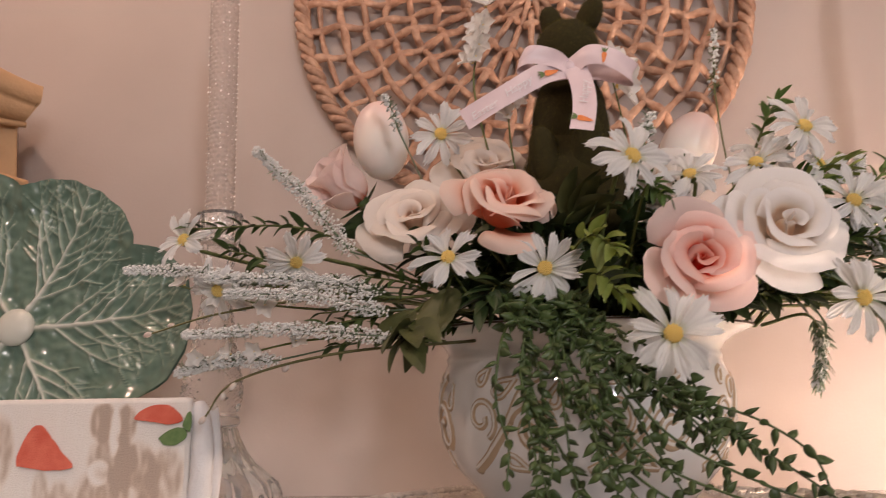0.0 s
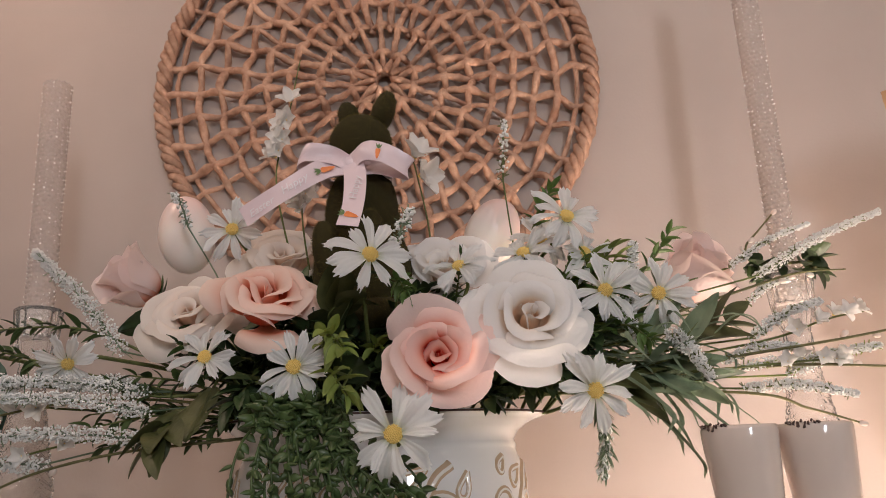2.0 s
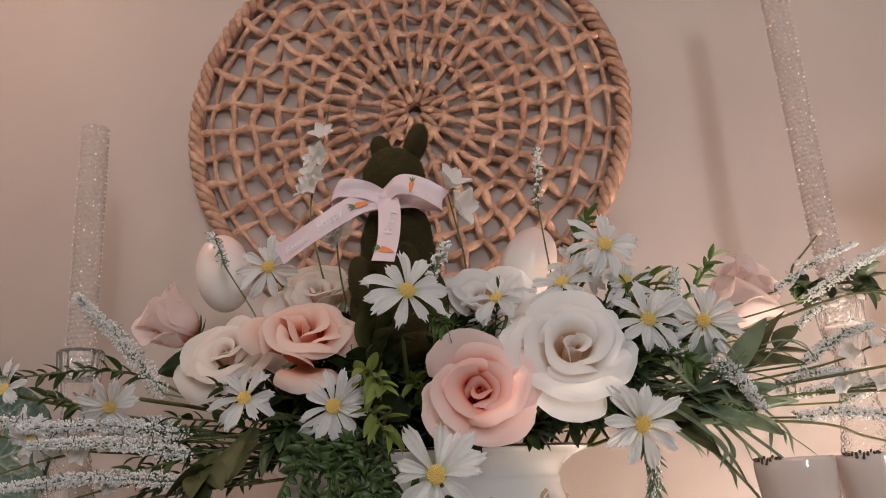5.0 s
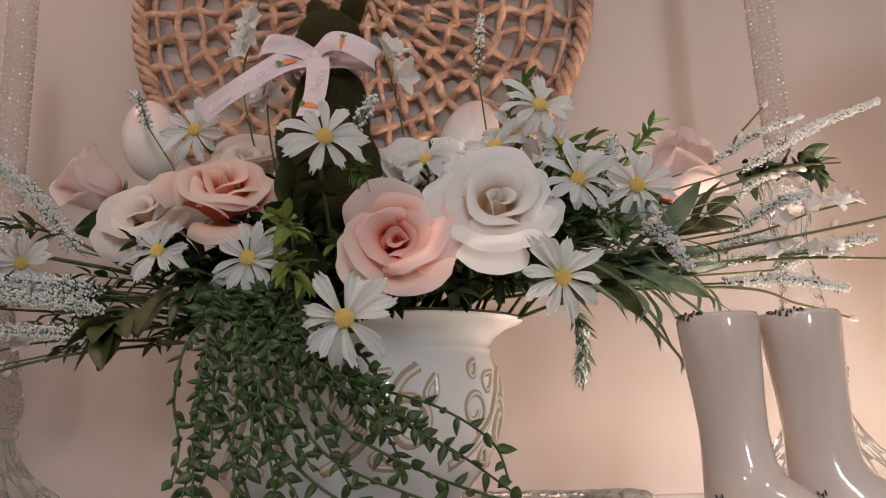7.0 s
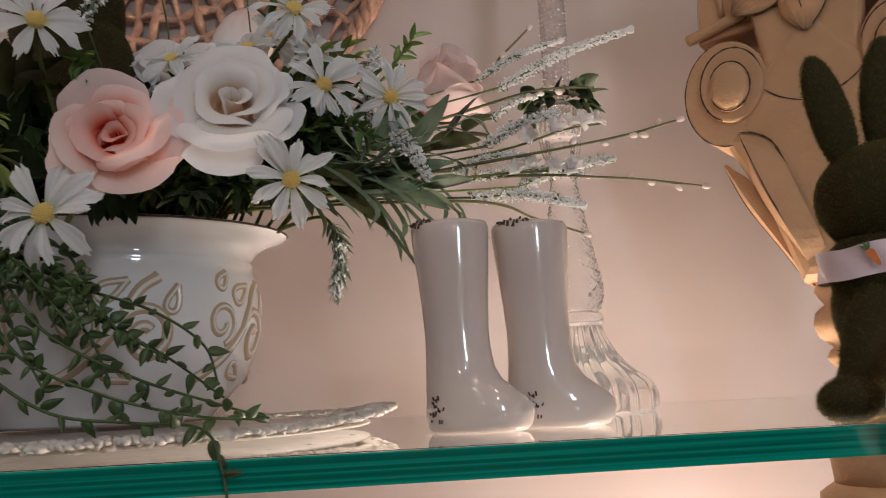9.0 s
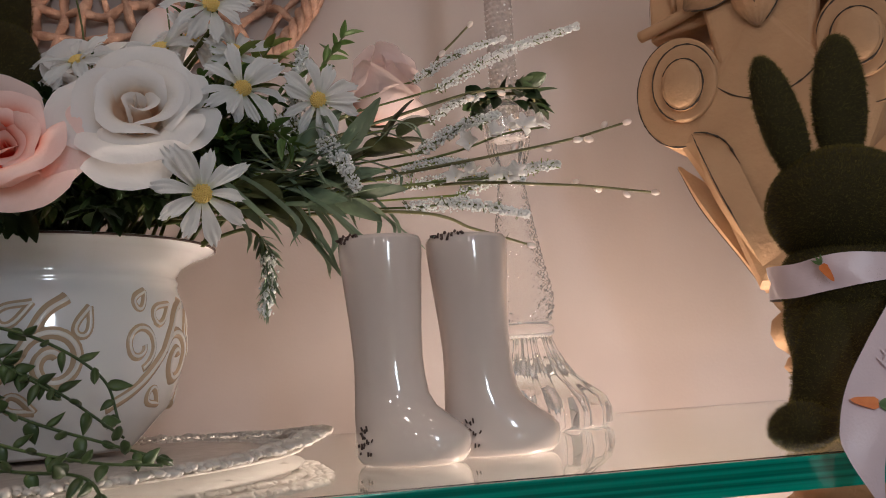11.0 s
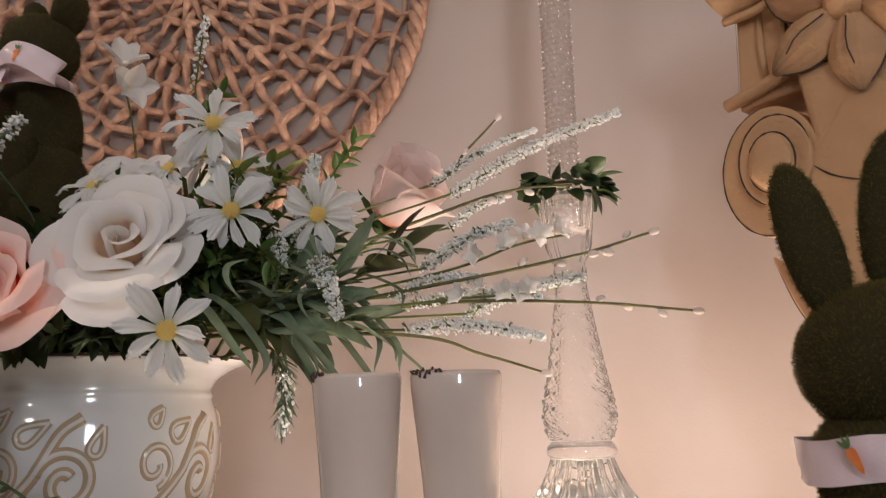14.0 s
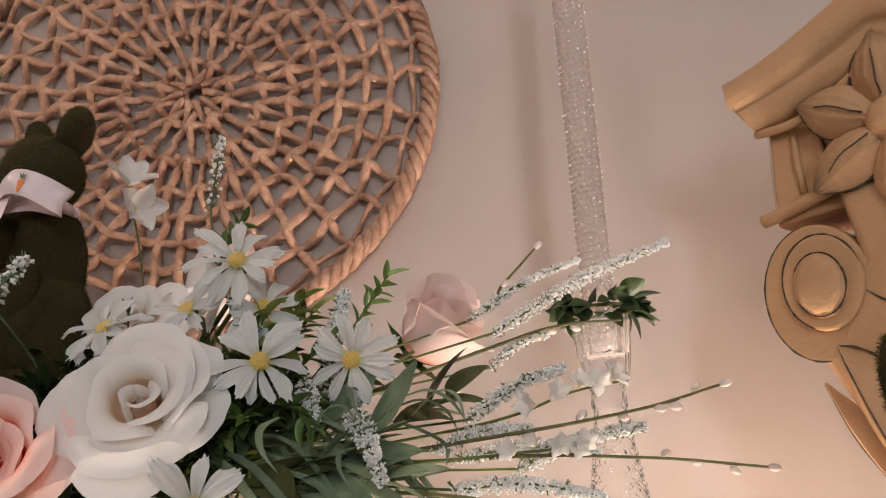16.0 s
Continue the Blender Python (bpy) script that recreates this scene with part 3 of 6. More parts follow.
    part("flower_heart", blob(0.014, 0.010, 0.014, 18, 10, lambda p: 1 + 0.06 * math.sin(p.x * 20) * math.sin(p.z * 20)), ANTIQUE, root, m=Matrix.Translation(heart))
    part("core", box(-0.036, 0.040, 0.088, 0.036, 0.100, 0.38, 0.004), ANTIQUE, root, smooth=False)
    foot = [(0.0, 0.0), (0.020, 0.0), (0.021, 0.010), (0.013, 0.014), (0.011, 0.022), (0.017, 0.026), (0.021, 0.031), (0.018, 0.037), (0.0155, 0.039),
            (0.024, 0.046), (0.027, 0.055), (0.025, 0.064), (0.018, 0.070), (0.021, 0.074), (0.024, 0.080), (0.021, 0.087), (0.014, 0.092), (0.0, 0.094)]
    part("turned_foot", lathe(foot, 36), ANTIQUE, root, m=pose(0.0, 0.012, 0.0))
    return root


corbel((0.536, -0.199, 0.0), -45, 1)
corbel((-0.561, -0.111, 0.0), 45, -1)
# plinths under the shelf
for x in (0.572, -0.56):
    ped = thing("turned_pedestal", "antique cream turned pedestal under the glass shelf", "pedestal", "pedestals under the shelf", m=pose(x, -0.16, 0.0))
    part("foot", lathe([(0.0, -0.62), (0.055, -0.62), (0.057, -0.60), (0.055, -0.58), (0.036, -0.56), (0.0, -0.56)], 40), ANTIQUE, ped)
    part("shaft", lathe([(0.0, -0.56), (0.036, -0.56), (0.033, -0.54), (0.032, -0.3), (0.036, -0.09), (0.0, -0.09)], 40), ANTIQUE, ped)
    part("collar", lathe([(0.0, -0.09), (0.036, -0.09), (0.043, -0.085), (0.046, -0.078), (0.045, -0.068), (0.034, -0.06), (0.0, -0.06)], 40), ANTIQUE, ped)
    part("cap", lathe([(0.0, -0.06), (0.034, -0.06), (0.035, -0.045), (0.038, -0.03), (0.044, -0.020), (0.044, -0.0145), (0.0, -0.0145)], 40), ANTIQUE, ped)


# ---- vase and tray ----
def scroll_vase(at):
    root = thing("ceramic_vase", "cream glazed ceramic vase with raised brown-lined scrolls", "vase", m=pose(*at) @ Matrix.Diagonal((1.0, 0.66, 1.0, 1.0)))
    prof = [(0.0, 0.004), (0.068, 0.004), (0.072, 0.0), (0.076, 0.004), (0.083, 0.012), (0.094, 0.024), (0.1010, 0.040), (0.1050, 0.058), (0.1055, 0.074),
            (0.1035, 0.088), (0.1000, 0.0975), (0.1006, 0.1005), (0.0992, 0.104), (0.1025, 0.110), (0.1105, 0.1155), (0.1205, 0.119), (0.1235, 0.1205), (0.1228, 0.1225),
            (0.1170, 0.1215), (0.1050, 0.116), (0.096, 0.104), (0.093, 0.09), (0.083, 0.03), (0.0, 0.02)]
    fine = []
    for (r0, z0), (r1, z1) in zip(prof, prof[1:]):
        fine += [(r0 + (r1 - r0) * q, z0 + (z1 - z0) * q) for q in (0, 0.5)]
    part("body", lathe(fine + [prof[-1]], 96), CREAM, root)
    part("brown_rim_line", tube([(0.1237 * math.cos(TAU * k / 96), 0.1237 * math.sin(TAU * k / 96), 0.1214) for k in range(97)], 0.0008, 6), CHIP, root, "thin brown rim line")

    def on_belly(a, z, lift=0.0):
        for (r0, z0), (r1, z1) in zip(prof[2:], prof[3:]):
            if z0 <= z <= z1 or z1 <= z <= z0:
                r = r0 + (r1 - r0) * (z - z0) / (z1 - z0 + 1e-9)
                break
        else:
            r = 0.1
        return ((r + lift) * math.cos(a), (r + lift) * math.sin(a), z)

    def drop_loop(ca, cz, length, wide, tilt):
        out = []
        for q in range(25):
            t = TAU * q / 24
            x, z = length * 0.5 * math.cos(t), wide * math.sin(t) * (0.55 - 0.45 * math.cos(t))
            out.append((ca + (x * math.cos(tilt) - z * math.sin(tilt)) / 0.107, cz + x * math.sin(tilt) + z * math.cos(tilt)))
        return out

    def curled(ca, cz, r0, r1, start, turns):
        return [(ca + (r0 + (r1 - r0) * q / 39) * math.cos(start + TAU * turns * q / 39) / 0.107, cz + (r0 + (r1 - r0) * q / 39) * math.sin(start + TAU * turns * q / 39)) for q in range(40)]

    for k in range(7):
        a0 = radians(-90) + TAU * k / 7 + 0.30
        vine = [(p.x, p.y) for p in curve_points([Vector((a0 - 0.38, 0.026, 0)), Vector((a0 - 0.20, 0.036, 0)), Vector((a0 - 0.02, 0.054, 0)), Vector((a0 + 0.12, 0.078, 0)), Vector((a0 + 0.24, 0.087, 0))], 30)]
        shapes = ((vine, 0.0021), (curled(a0 + 0.17, 0.052, 0.0185, 0.0045, radians(165), -1.3), 0.0021), (curled(a0 - 0.22, 0.060, 0.0140, 0.0040, radians(-70), 1.2), 0.0014),
                  (drop_loop(a0 - 0.02, 0.080, 0.020, 0.0075, 0.5), 0.0013), (drop_loop(a0 - 0.20, 0.087, 0.013, 0.0055, 0.8), 0.0013), (drop_loop(a0 + 0.33, 0.074, 0.017, 0.0060, 1.2), 0.0013), (drop_loop(a0 + 0.02, 0.030, 0.018, 0.0060, -0.4), 0.0013))
        for pts, w in shapes:
            line = [on_belly(a, max(0.016, min(0.095, z)), 0.25 * w) for a, z in pts]
            under = [on_belly(a, max(0.015, min(0.0955, z)), -1.42 * w) for a, z in pts]
            part("raised_scroll", tube(line, w * 0.80, 8, 0.40), CREAM, root)
            part("brown_line", tube(under, w * 2.25, 12, 1.0), CREAM, root, "brown antiqued line beside a raised scroll")
    return root


VASE = (0.019, -0.180, 0.0100)
scroll_vase(VASE)


def knobby_tray(at, rx, ry):
    """A low round white tray of cast knots."""
    root = thing("white_tray", "low white tray with a knobbly cast edge, under the vase", "tray", m=pose(*at))
    part("base", blob(rx * 0.95, ry * 0.95, 0.0034, 60, 8), LACE, root, m=pose(0, 0, 0.0042))
    rnd = random.Random(9)
    rim = Geo()
    for ring, n in ((1.0, 330), (0.975, 330), (0.945, 320), (0.91, 300), (0.87, 260), (0.82, 220)):
        for k in range(n):
            a = TAU * k / n + ring * 3
            s = rnd.uniform(0.35, 0.80)
            rim.add(blob(0.0070 * s, 0.0034 * s, 0.0030 * s, 7, 5), Matrix.Translation((rx * ring * math.cos(a), ry * ring * math.sin(a), 0.0044 + rnd.uniform(0, 0.0016) + 0.0025 * (ring > 0.93) + 0.006 * max(0.0, math.cos(a)) ** 8 * (ring > 0.9)))
                    @ Matrix.Rotation(a + rnd.uniform(-0.8, 0.8), 4, "Z"))
    part("knobbly_rim", rim, LACE, root)
    return root


knobby_tray((0.022, -0.205, 0.0), 0.188, 0.172)


# ---- boots ----
def ceramic_boot(at, turn):
    root = thing("ceramic_boot", "small grey-cream glazed ceramic rain boot with dark chipped rim", "ceramic boot", "pair of ceramic boots", m=pose(*at, 0, 0, turn))
    # rings from the sole to the rim: centre x, half length, half width, height
    rows = [(0.0110, 0.0235, 0.0140, 0.0), (0.0115, 0.0268, 0.0172, 0.0012), (0.0118, 0.0287, 0.0190, 0.0042), (0.0120, 0.0296, 0.0198, 0.009), (0.0118, 0.0296, 0.0200, 0.0135), (0.0102, 0.0274, 0.0196, 0.0180), (0.0072, 0.0243, 0.0188, 0.0225),
            (0.0042, 0.0210, 0.0180, 0.0270), (0.0024, 0.0189, 0.0174, 0.0335), (0.0018, 0.0180, 0.0171, 0.042), (0.0014, 0.0176, 0.0171, 0.052), (0.0010, 0.0183, 0.0176, 0.066), (0.0006, 0.0195, 0.0185, 0.080),
            (0.0002, 0.0207, 0.0194, 0.094), (0.0, 0.0215, 0.0200, 0.104), (0.0, 0.0217, 0.0202, 0.1095), (0.0, 0.0211, 0.0196, 0.1118), (0.0, 0.0199, 0.0184, 0.1114), (0.0, 0.0188, 0.0170, 0.09), (0.002, 0.0150, 0.0130, 0.04), (0.002, 0.002, 0.002, 0.03)]
    n = 44
    v = []
    for cx, a, b, z in rows:
        for i in range(n):
            t = TAU * i / n
            c, s = math.cos(t), math.sin(t)
            v.append((cx + a * c, b * s * (1.0 + 0.10 * (z < 0.022) * max(0, c) - 0.06 * (z < 0.022) * max(0, -c)), z))
    part("body", (v, grid_faces(n, len(rows), True)), BOOT, root)
    rnd = random.Random(3)
    for k in range(16):
        t = radians(-148 + 3.1 * k + rnd.uniform(-2, 2))
        x, y = 0.0214 * math.cos(t), 0.0198 * math.sin(t)
        z = 0.1118 + rnd.uniform(-0.0032, 0.0008) * (1 - abs(k - 8) / 9)
        part("rim_chip", tube([(x * 1.03, y * 1.03, z), (x * 1.02 + rnd.uniform(-0.0014, 0.0014), y * 1.02, z + rnd.uniform(-0.0012, 0.0012)), (x * 0.985, y * 0.985, 0.1124)], [0.0005, 0.0007, 0.0005], 5), CHIP, root)
    for k in range(20):
        t = radians(-128 + rnd.gauss(0, 5))
        z = 0.005 + 0.014 * rnd.random()
        x, y = 0.0119 + 0.0296 * math.cos(t), 0.0196 * math.sin(t)
        part("glaze_crack", tube([(x, y, z), (x + rnd.uniform(-0.001, 0.001), y - 0.0002, z + rnd.uniform(0.001, 0.0026))], 0.0005, 4), CHIP, root)
    return root


ceramic_boot((0.2425, -0.296, 0.0), -28)
ceramic_boot((0.2885, -0.290, 0.0), -4)


# ---- candlesticks ----
def candlestick(at):
    root = thing("glass_candlestick", "cut clear glass candlestick with fluted foot", "candlestick", "glass candlesticks", m=pose(*at))

    def cut(a, z, r):
        if 0.076 < z < 0.185:
            return 0.0024 * (r / 0.02) * (abs(math.sin(a * 7 + z * 330)) + abs(math.sin(a * 7 - z * 330)) - 1.2)
        if z < 0.064:
            return 0.0022 * (r / 0.04) * math.cos(a * 16)
        if z > 0.19:
            return 0.0006 * math.cos(a * 12)
        return 0.0

    foot = [(0.0, 0.001), (0.050, 0.0), (0.0545, 0.003), (0.055, 0.012), (0.0515, 0.021), (0.043, 0.028), (0.034, 0.036), (0.027, 0.046), (0.022, 0.056), (0.0195, 0.0635), (0.0, 0.0635)]
    ring = [(0.0, 0.0638), (0.0205, 0.0640), (0.0225, 0.067), (0.0222, 0.071), (0.0195, 0.0745), (0.0, 0.0747)]
    stem = [(0.0, 0.0750), (0.0190, 0.0752)]
    stem += [(0.0200 + 0.0028 * math.sin(math.pi * min(1, (z - 0.076) / 0.030)) if z < 0.1 else 0.0225 - 0.0125 * ((z - 0.1) / 0.075) ** 0.8, z) for z in [0.077 + 0.0024 * k for k in range(42)]]
    stem += [(0.0098, 0.1795), (0.0, 0.1797)]
    cup = [(0.0, 0.180), (0.0105, 0.180), (0.0112, 0.186), (0.0105, 0.190), (0.0125, 0.195), (0.0150, 0.202), (0.0168, 0.214), (0.0180, 0.228), (0.0186, 0.236), (0.0175, 0.2375), (0.0150, 0.232), (0.0138, 0.215), (0.0, 0.212)]
    for name, prof in (("fluted_foot", foot), ("ring", ring), ("diamond_cut_stem", stem), ("cup", cup)):
        part(name, lathe(prof, 112, cut), CRYSTAL, root).visible_shadow = False
    return root


def bead_candle(at, height, lean, wide=1.0):
    root = thing("taper_candle", "tall translucent white taper candle with glittering beads", "candle", "taper candles", m=pose(*at, *lean))

    def radius(z):
        return (0.0108 + 0.0010 * z / 0.3) * wide

    def beads(a, z, r):
        if r < 0.005:
            return 0.0
        row = z / 0.0042
        return 0.0017 * (abs(math.cos(a * 7 + (math.pi / 2 if int(row) % 2 else 0.0))) * math.sin(math.pi * (row % 1.0))) ** 0.8 - 0.0007
    zs = [height * k / int(height / 0.0007) for k in range(int(height / 0.0007) + 1)]
    prof = [(0.0, 0.0)] + [(radius(z), z) for z in zs] + [(0.006, height + 0.001), (0.0, height + 0.001)]
    part("shaft", lathe(prof, 84, beads), CANDLE, root)
    rnd = random.Random(int(height * 1000))
    # white flecks in rows: lamp sparkle on the beads, put in as colour
    g = Geo()
    for k in range(int(height / 0.0021) * 7):
        row = k // 7
        a, z = TAU * (k % 7 + 0.5 * (row % 2)) / 7 + rnd.gauss(0, 0.03), min(height, 0.002 + 0.0021 * row)
        if rnd.random() < 0.35:
            continue
        r = radius(z) + 0.0011
        turn = Euler((rnd.random() * 6, rnd.random() * 6, rnd.random() * 6)).to_matrix().to_4x4()
        s = rnd.uniform(0.0004, 0.0008) if k % 6 else 0.0011
        g.add(([(s, 0, 0), (0, s, 0), (-s, 0, 0), (0, -s, 0), (0, 0, s * 0.3), (0, 0, -s * 0.3)], [(0, 1, 4), (1, 2, 4), (2, 3, 4), (3, 0, 4), (1, 0, 5), (2, 1, 5), (3, 2, 5), (0, 3, 5)]),
              Matrix.Translation((r * math.cos(a), r * math.sin(a), z)) @ turn)
    tagged(part("bead_glints", g, GLINT, root, "white flecks standing in for sparkle on the beads", smooth=False), kind="stuff")
    return root


candlestick((0.3530, -0.138, 0.0))
bead_candle((0.3530, -0.138, 0.2125), 0.36, (0.5, 0.4, 0), 0.9)
candlestick((-0.270, -0.140, 0.0))
bead_candle((-0.270, -0.140, 0.2125), 0.234, (0, -1.2, 0))


def candle_ring(at):
    root = thing("leaf_candle_ring", "small wreath of dark green leaves round the candle", "candle ring", m=pose(*at))
    part("wire", tube([(0.021 * math.cos(TAU * k / 24), 0.021 * math.sin(TAU * k / 24), 0.0) for k in range(25)], 0.0012, 6), TWIG, root)
    rnd = random.Random(17)
    shapes = [mesh_of("leaf", Geo().add(leaf(0.019, 0.0135, 0.25, 0.2, 9, 0.75)), m) for m in (LEAF_DARK, LEAF_DARK, LEAF_DARK, LEAF)]
    for k in range(64):
        a = rnd.uniform(0, TAU)
        way = Vector((math.cos(a + rnd.uniform(-1, 1)), math.sin(a + rnd.uniform(-1, 1)), rnd.uniform(-0.7, 0.8)))
        part("leaf", rnd.choice(shapes), None, root, m=along((0.020 * math.cos(a), 0.020 * math.sin(a), rnd.uniform(-0.007, 0.009)), way, rnd.uniform(-60, 60), rnd.uniform(0.7, 1.1)))
    return root


candle_ring((0.3550, -0.138, 0.2425))


# ---- eggs ----
def egg(at, lean, size=1.0):
    def shape(p):
        return 1.0 - 0.10 * p.z
    solid("easter_egg", blob(0.0215 * size, 0.0215 * size, 0.031 * size, 32, 22, shape, lambda p: 0.5 + 0.5 * p.z), EGG, "satin pink egg paling to cream below", "egg", "eggs in the flowers", m=pose(*at, *lean))


egg((-0.130, -0.189, 0.284), (8, -4, 0))
egg((0.112, -0.172, 0.276), (10, 24, 0))


# ---- moss rabbits ----
def moss_rabbit(at, turn, lobes, hairs, seed, label, size=1.0):
    """One furry mesh: overlapping lobes (centre, radii, tilt), with short moss blades all over."""
    g = Geo()
    rnd = random.Random(seed)
    weights = [r[0] * r[1] + r[1] * r[2] + r[0] * r[2] for c, r, e in lobes]
    for (c, r, e), w in zip(lobes, weights):
        m = pose(*c, *e)
        g.add(blob(*r, 26, 18, lambda p: 1 + 0.035 * noise.noise(Vector(p) * 4)), m)
        for k in range(int(hairs * w / sum(weights))):
            z = rnd.uniform(-1, 1)
            a = rnd.uniform(0, TAU)
            q = math.sqrt(1 - z * z)
            d = Vector((q * math.cos(a), q * math.sin(a), z))
            p = Vector((d.x * r[0], d.y * r[1], d.z * r[2]))
            nrm = Vector((d.x / r[0], d.y / r[1], d.z / r[2])).normalized()
            tip = p + (nrm + Vector((rnd.gauss(0, 0.45), rnd.gauss(0, 0.45), rnd.gauss(0, 0.45)))).normalized() * rnd.uniform(0.0010, 0.0023)
            side = nrm.orthogonal().normalized() * 0.00013
            s2 = nrm.cross(side).normalized() * 0.00013
            g.add(([p + side, p - side * 0.5 + s2, p - side * 0.5 - s2, tip], [(0, 1, 3), (1, 2, 3), (2, 0, 3)], [0.25, 0.25, 0.25, rnd.uniform(0.5, 1.0)]), m)
    return solid("moss_rabbit", g, MOSS, label, "rabbit figure", "moss rabbits", m=pose(*at, 0, 0, turn) @ Matrix.Scale(size, 4))


moss_rabbit((0.0133, -0.217, 0.005), 0, [
    ((0.0, 0.0, 0.232), (0.039, 0.036, 0.058), (0, 0, 0)), ((0.0, 0.0, 0.285), (0.029, 0.028, 0.050), (0, 0, 0)), ((0.0, -0.004, 0.346), (0.0250, 0.025, 0.026), (0, 0, 0)),
    ((-0.010, 0.004, 0.374), (0.0090, 0.010, 0.016), (0, -14, 0)), ((0.0180, -0.002, 0.376), (0.0090, 0.0175, 0.0180), (0, 20, 10)), ((0.006, -0.026, 0.258), (0.012, 0.012, 0.026), (10, 12, 0)),
    ((-0.022, -0.022, 0.252), (0.012, 0.012, 0.026), (10, -12, 0)), ((0.012, -0.026, 0.205), (0.024, 0.014, 0.012), (0, 0, 0))], 38000, 4, "dark green moss-covered rabbit figure among the flowers", 0.952)
moss_rabbit((0.4445, -0.366, 0.0), 0, [
    ((0.007, 0.0, 0.054), (0.032, 0.028, 0.036), (0, 0, 0)), ((0.006, -0.002, 0.074), (0.033, 0.027, 0.024), (0, 0, 0)), ((0.007, -0.002, 0.110), (0.0345, 0.031, 0.0295), (0, 0, 0)),
    ((-0.0170, 0.0, 0.156), (0.0112, 0.007, 0.033), (0, -12, 0)), ((0.016, 0.0, 0.164), (0.0140, 0.0075, 0.036), (0, 7, 0)), ((-0.021, -0.012, 0.038), (0.0115, 0.012, 0.034), (0, 18, 0)),
    ((-0.037, -0.016, 0.0108), (0.0150, 0.012, 0.0105), (0, -8, 0)), ((0.034, -0.018, 0.0125), (0.020, 0.014, 0.0125), (0, 0, 0)), ((0.008, 0.010, 0.018), (0.030, 0.024, 0.018), (0, 0, 0)), ((0.032, -0.008, 0.042), (0.014, 0.013, 0.030), (0, -14, 0))],
    84000, 6, "dark green moss-covered rabbit figure sitting on the glass shelf", 0.955)


# ---- ribbons ----
def strip(pts, width, up, n=30, ripple=0.0, twist=0.0, point=0.0):
    """A ribbon along points; up: the way its width runs."""
    c = curve_points(pts, n)
    upv = Vector(up).normalized()

    def fn(u, v):
        i = min(n - 1, int(round(v * (n - 1))))
        ahead = (c[min(i + 1, n - 1)] - c[max(i - 1, 0)]).normalized()
        w = (upv - ahead * upv.dot(ahead)).normalized()
        if twist:
            w = Matrix.Rotation(radians(twist) * v, 3, ahead) @ w
        nrm = ahead.cross(w)
        if v > 1 - point:
            u = u + (0.25 - u) * (v - 1 + point) / point
        return c[i] + w * (u * width / 2) + nrm * (ripple * math.sin(u * 2.2 + v * 9))
    return sheet(fn, 7, n)


def carrot(parent, m, size=1.0):
    body = Geo().add(sheet(lambda u, v: (v * 0.011 * size, u * 0.0026 * size * math.sqrt(max(0, 1 - v)) * (0.6 + 0.4 * min(1, v * 8)), 0.0), 5, 8))
    part("printed_carrot", body, ORANGE, parent, "small printed orange carrot", m=m)
    top = Geo()
    for a in (150, 180, 210):
        top.add(leaf(0.006 * size, 0.0018 * size, 0, 0, 5), Matrix.Rotation(radians(a), 4, "Z"))
    part("printed_leaf", top, PRINT_GREEN, parent, m=m)


def lettering(parent, words, m, size, mat=None):
    """Flat printed words in the built-in font."""
    cu = bpy.data.curves.new("words", "FONT")
    cu.body, cu.size, cu.align_x, cu.align_y, cu.extrude, cu.shear = words, size, "CENTER", "CENTER", 0.00008, 0.25
    tmp = bpy.data.objects.new("words", cu)
    me = bpy.data.meshes.new_from_object(tmp)
    bpy.data.objects.remove(tmp)
    me.materials.clear()
    me.materials.append(mat or PRINT_WHITE)
    part("printed_word", me, None, parent, "white printed word", m=m)


def ribbon_frame(pts, up, q, lift):
    """A pose on a ribbon at q along it: x along the ribbon, z off its face."""
    c = curve_points(pts, 40)
    i = min(38, int(q * 39))
    ahead = (c[i + 1] - c[i]).normalized()
    w = (Vector(up) - ahead * Vector(up).dot(ahead)).normalized()
    nrm = ahead.cross(w)
    if nrm.y > 0:
        w, nrm = -w, -nrm
    m = Matrix((ahead, w, nrm)).transposed().to_4x4()
    return Matrix.Translation(c[i] + nrm * lift) @ m


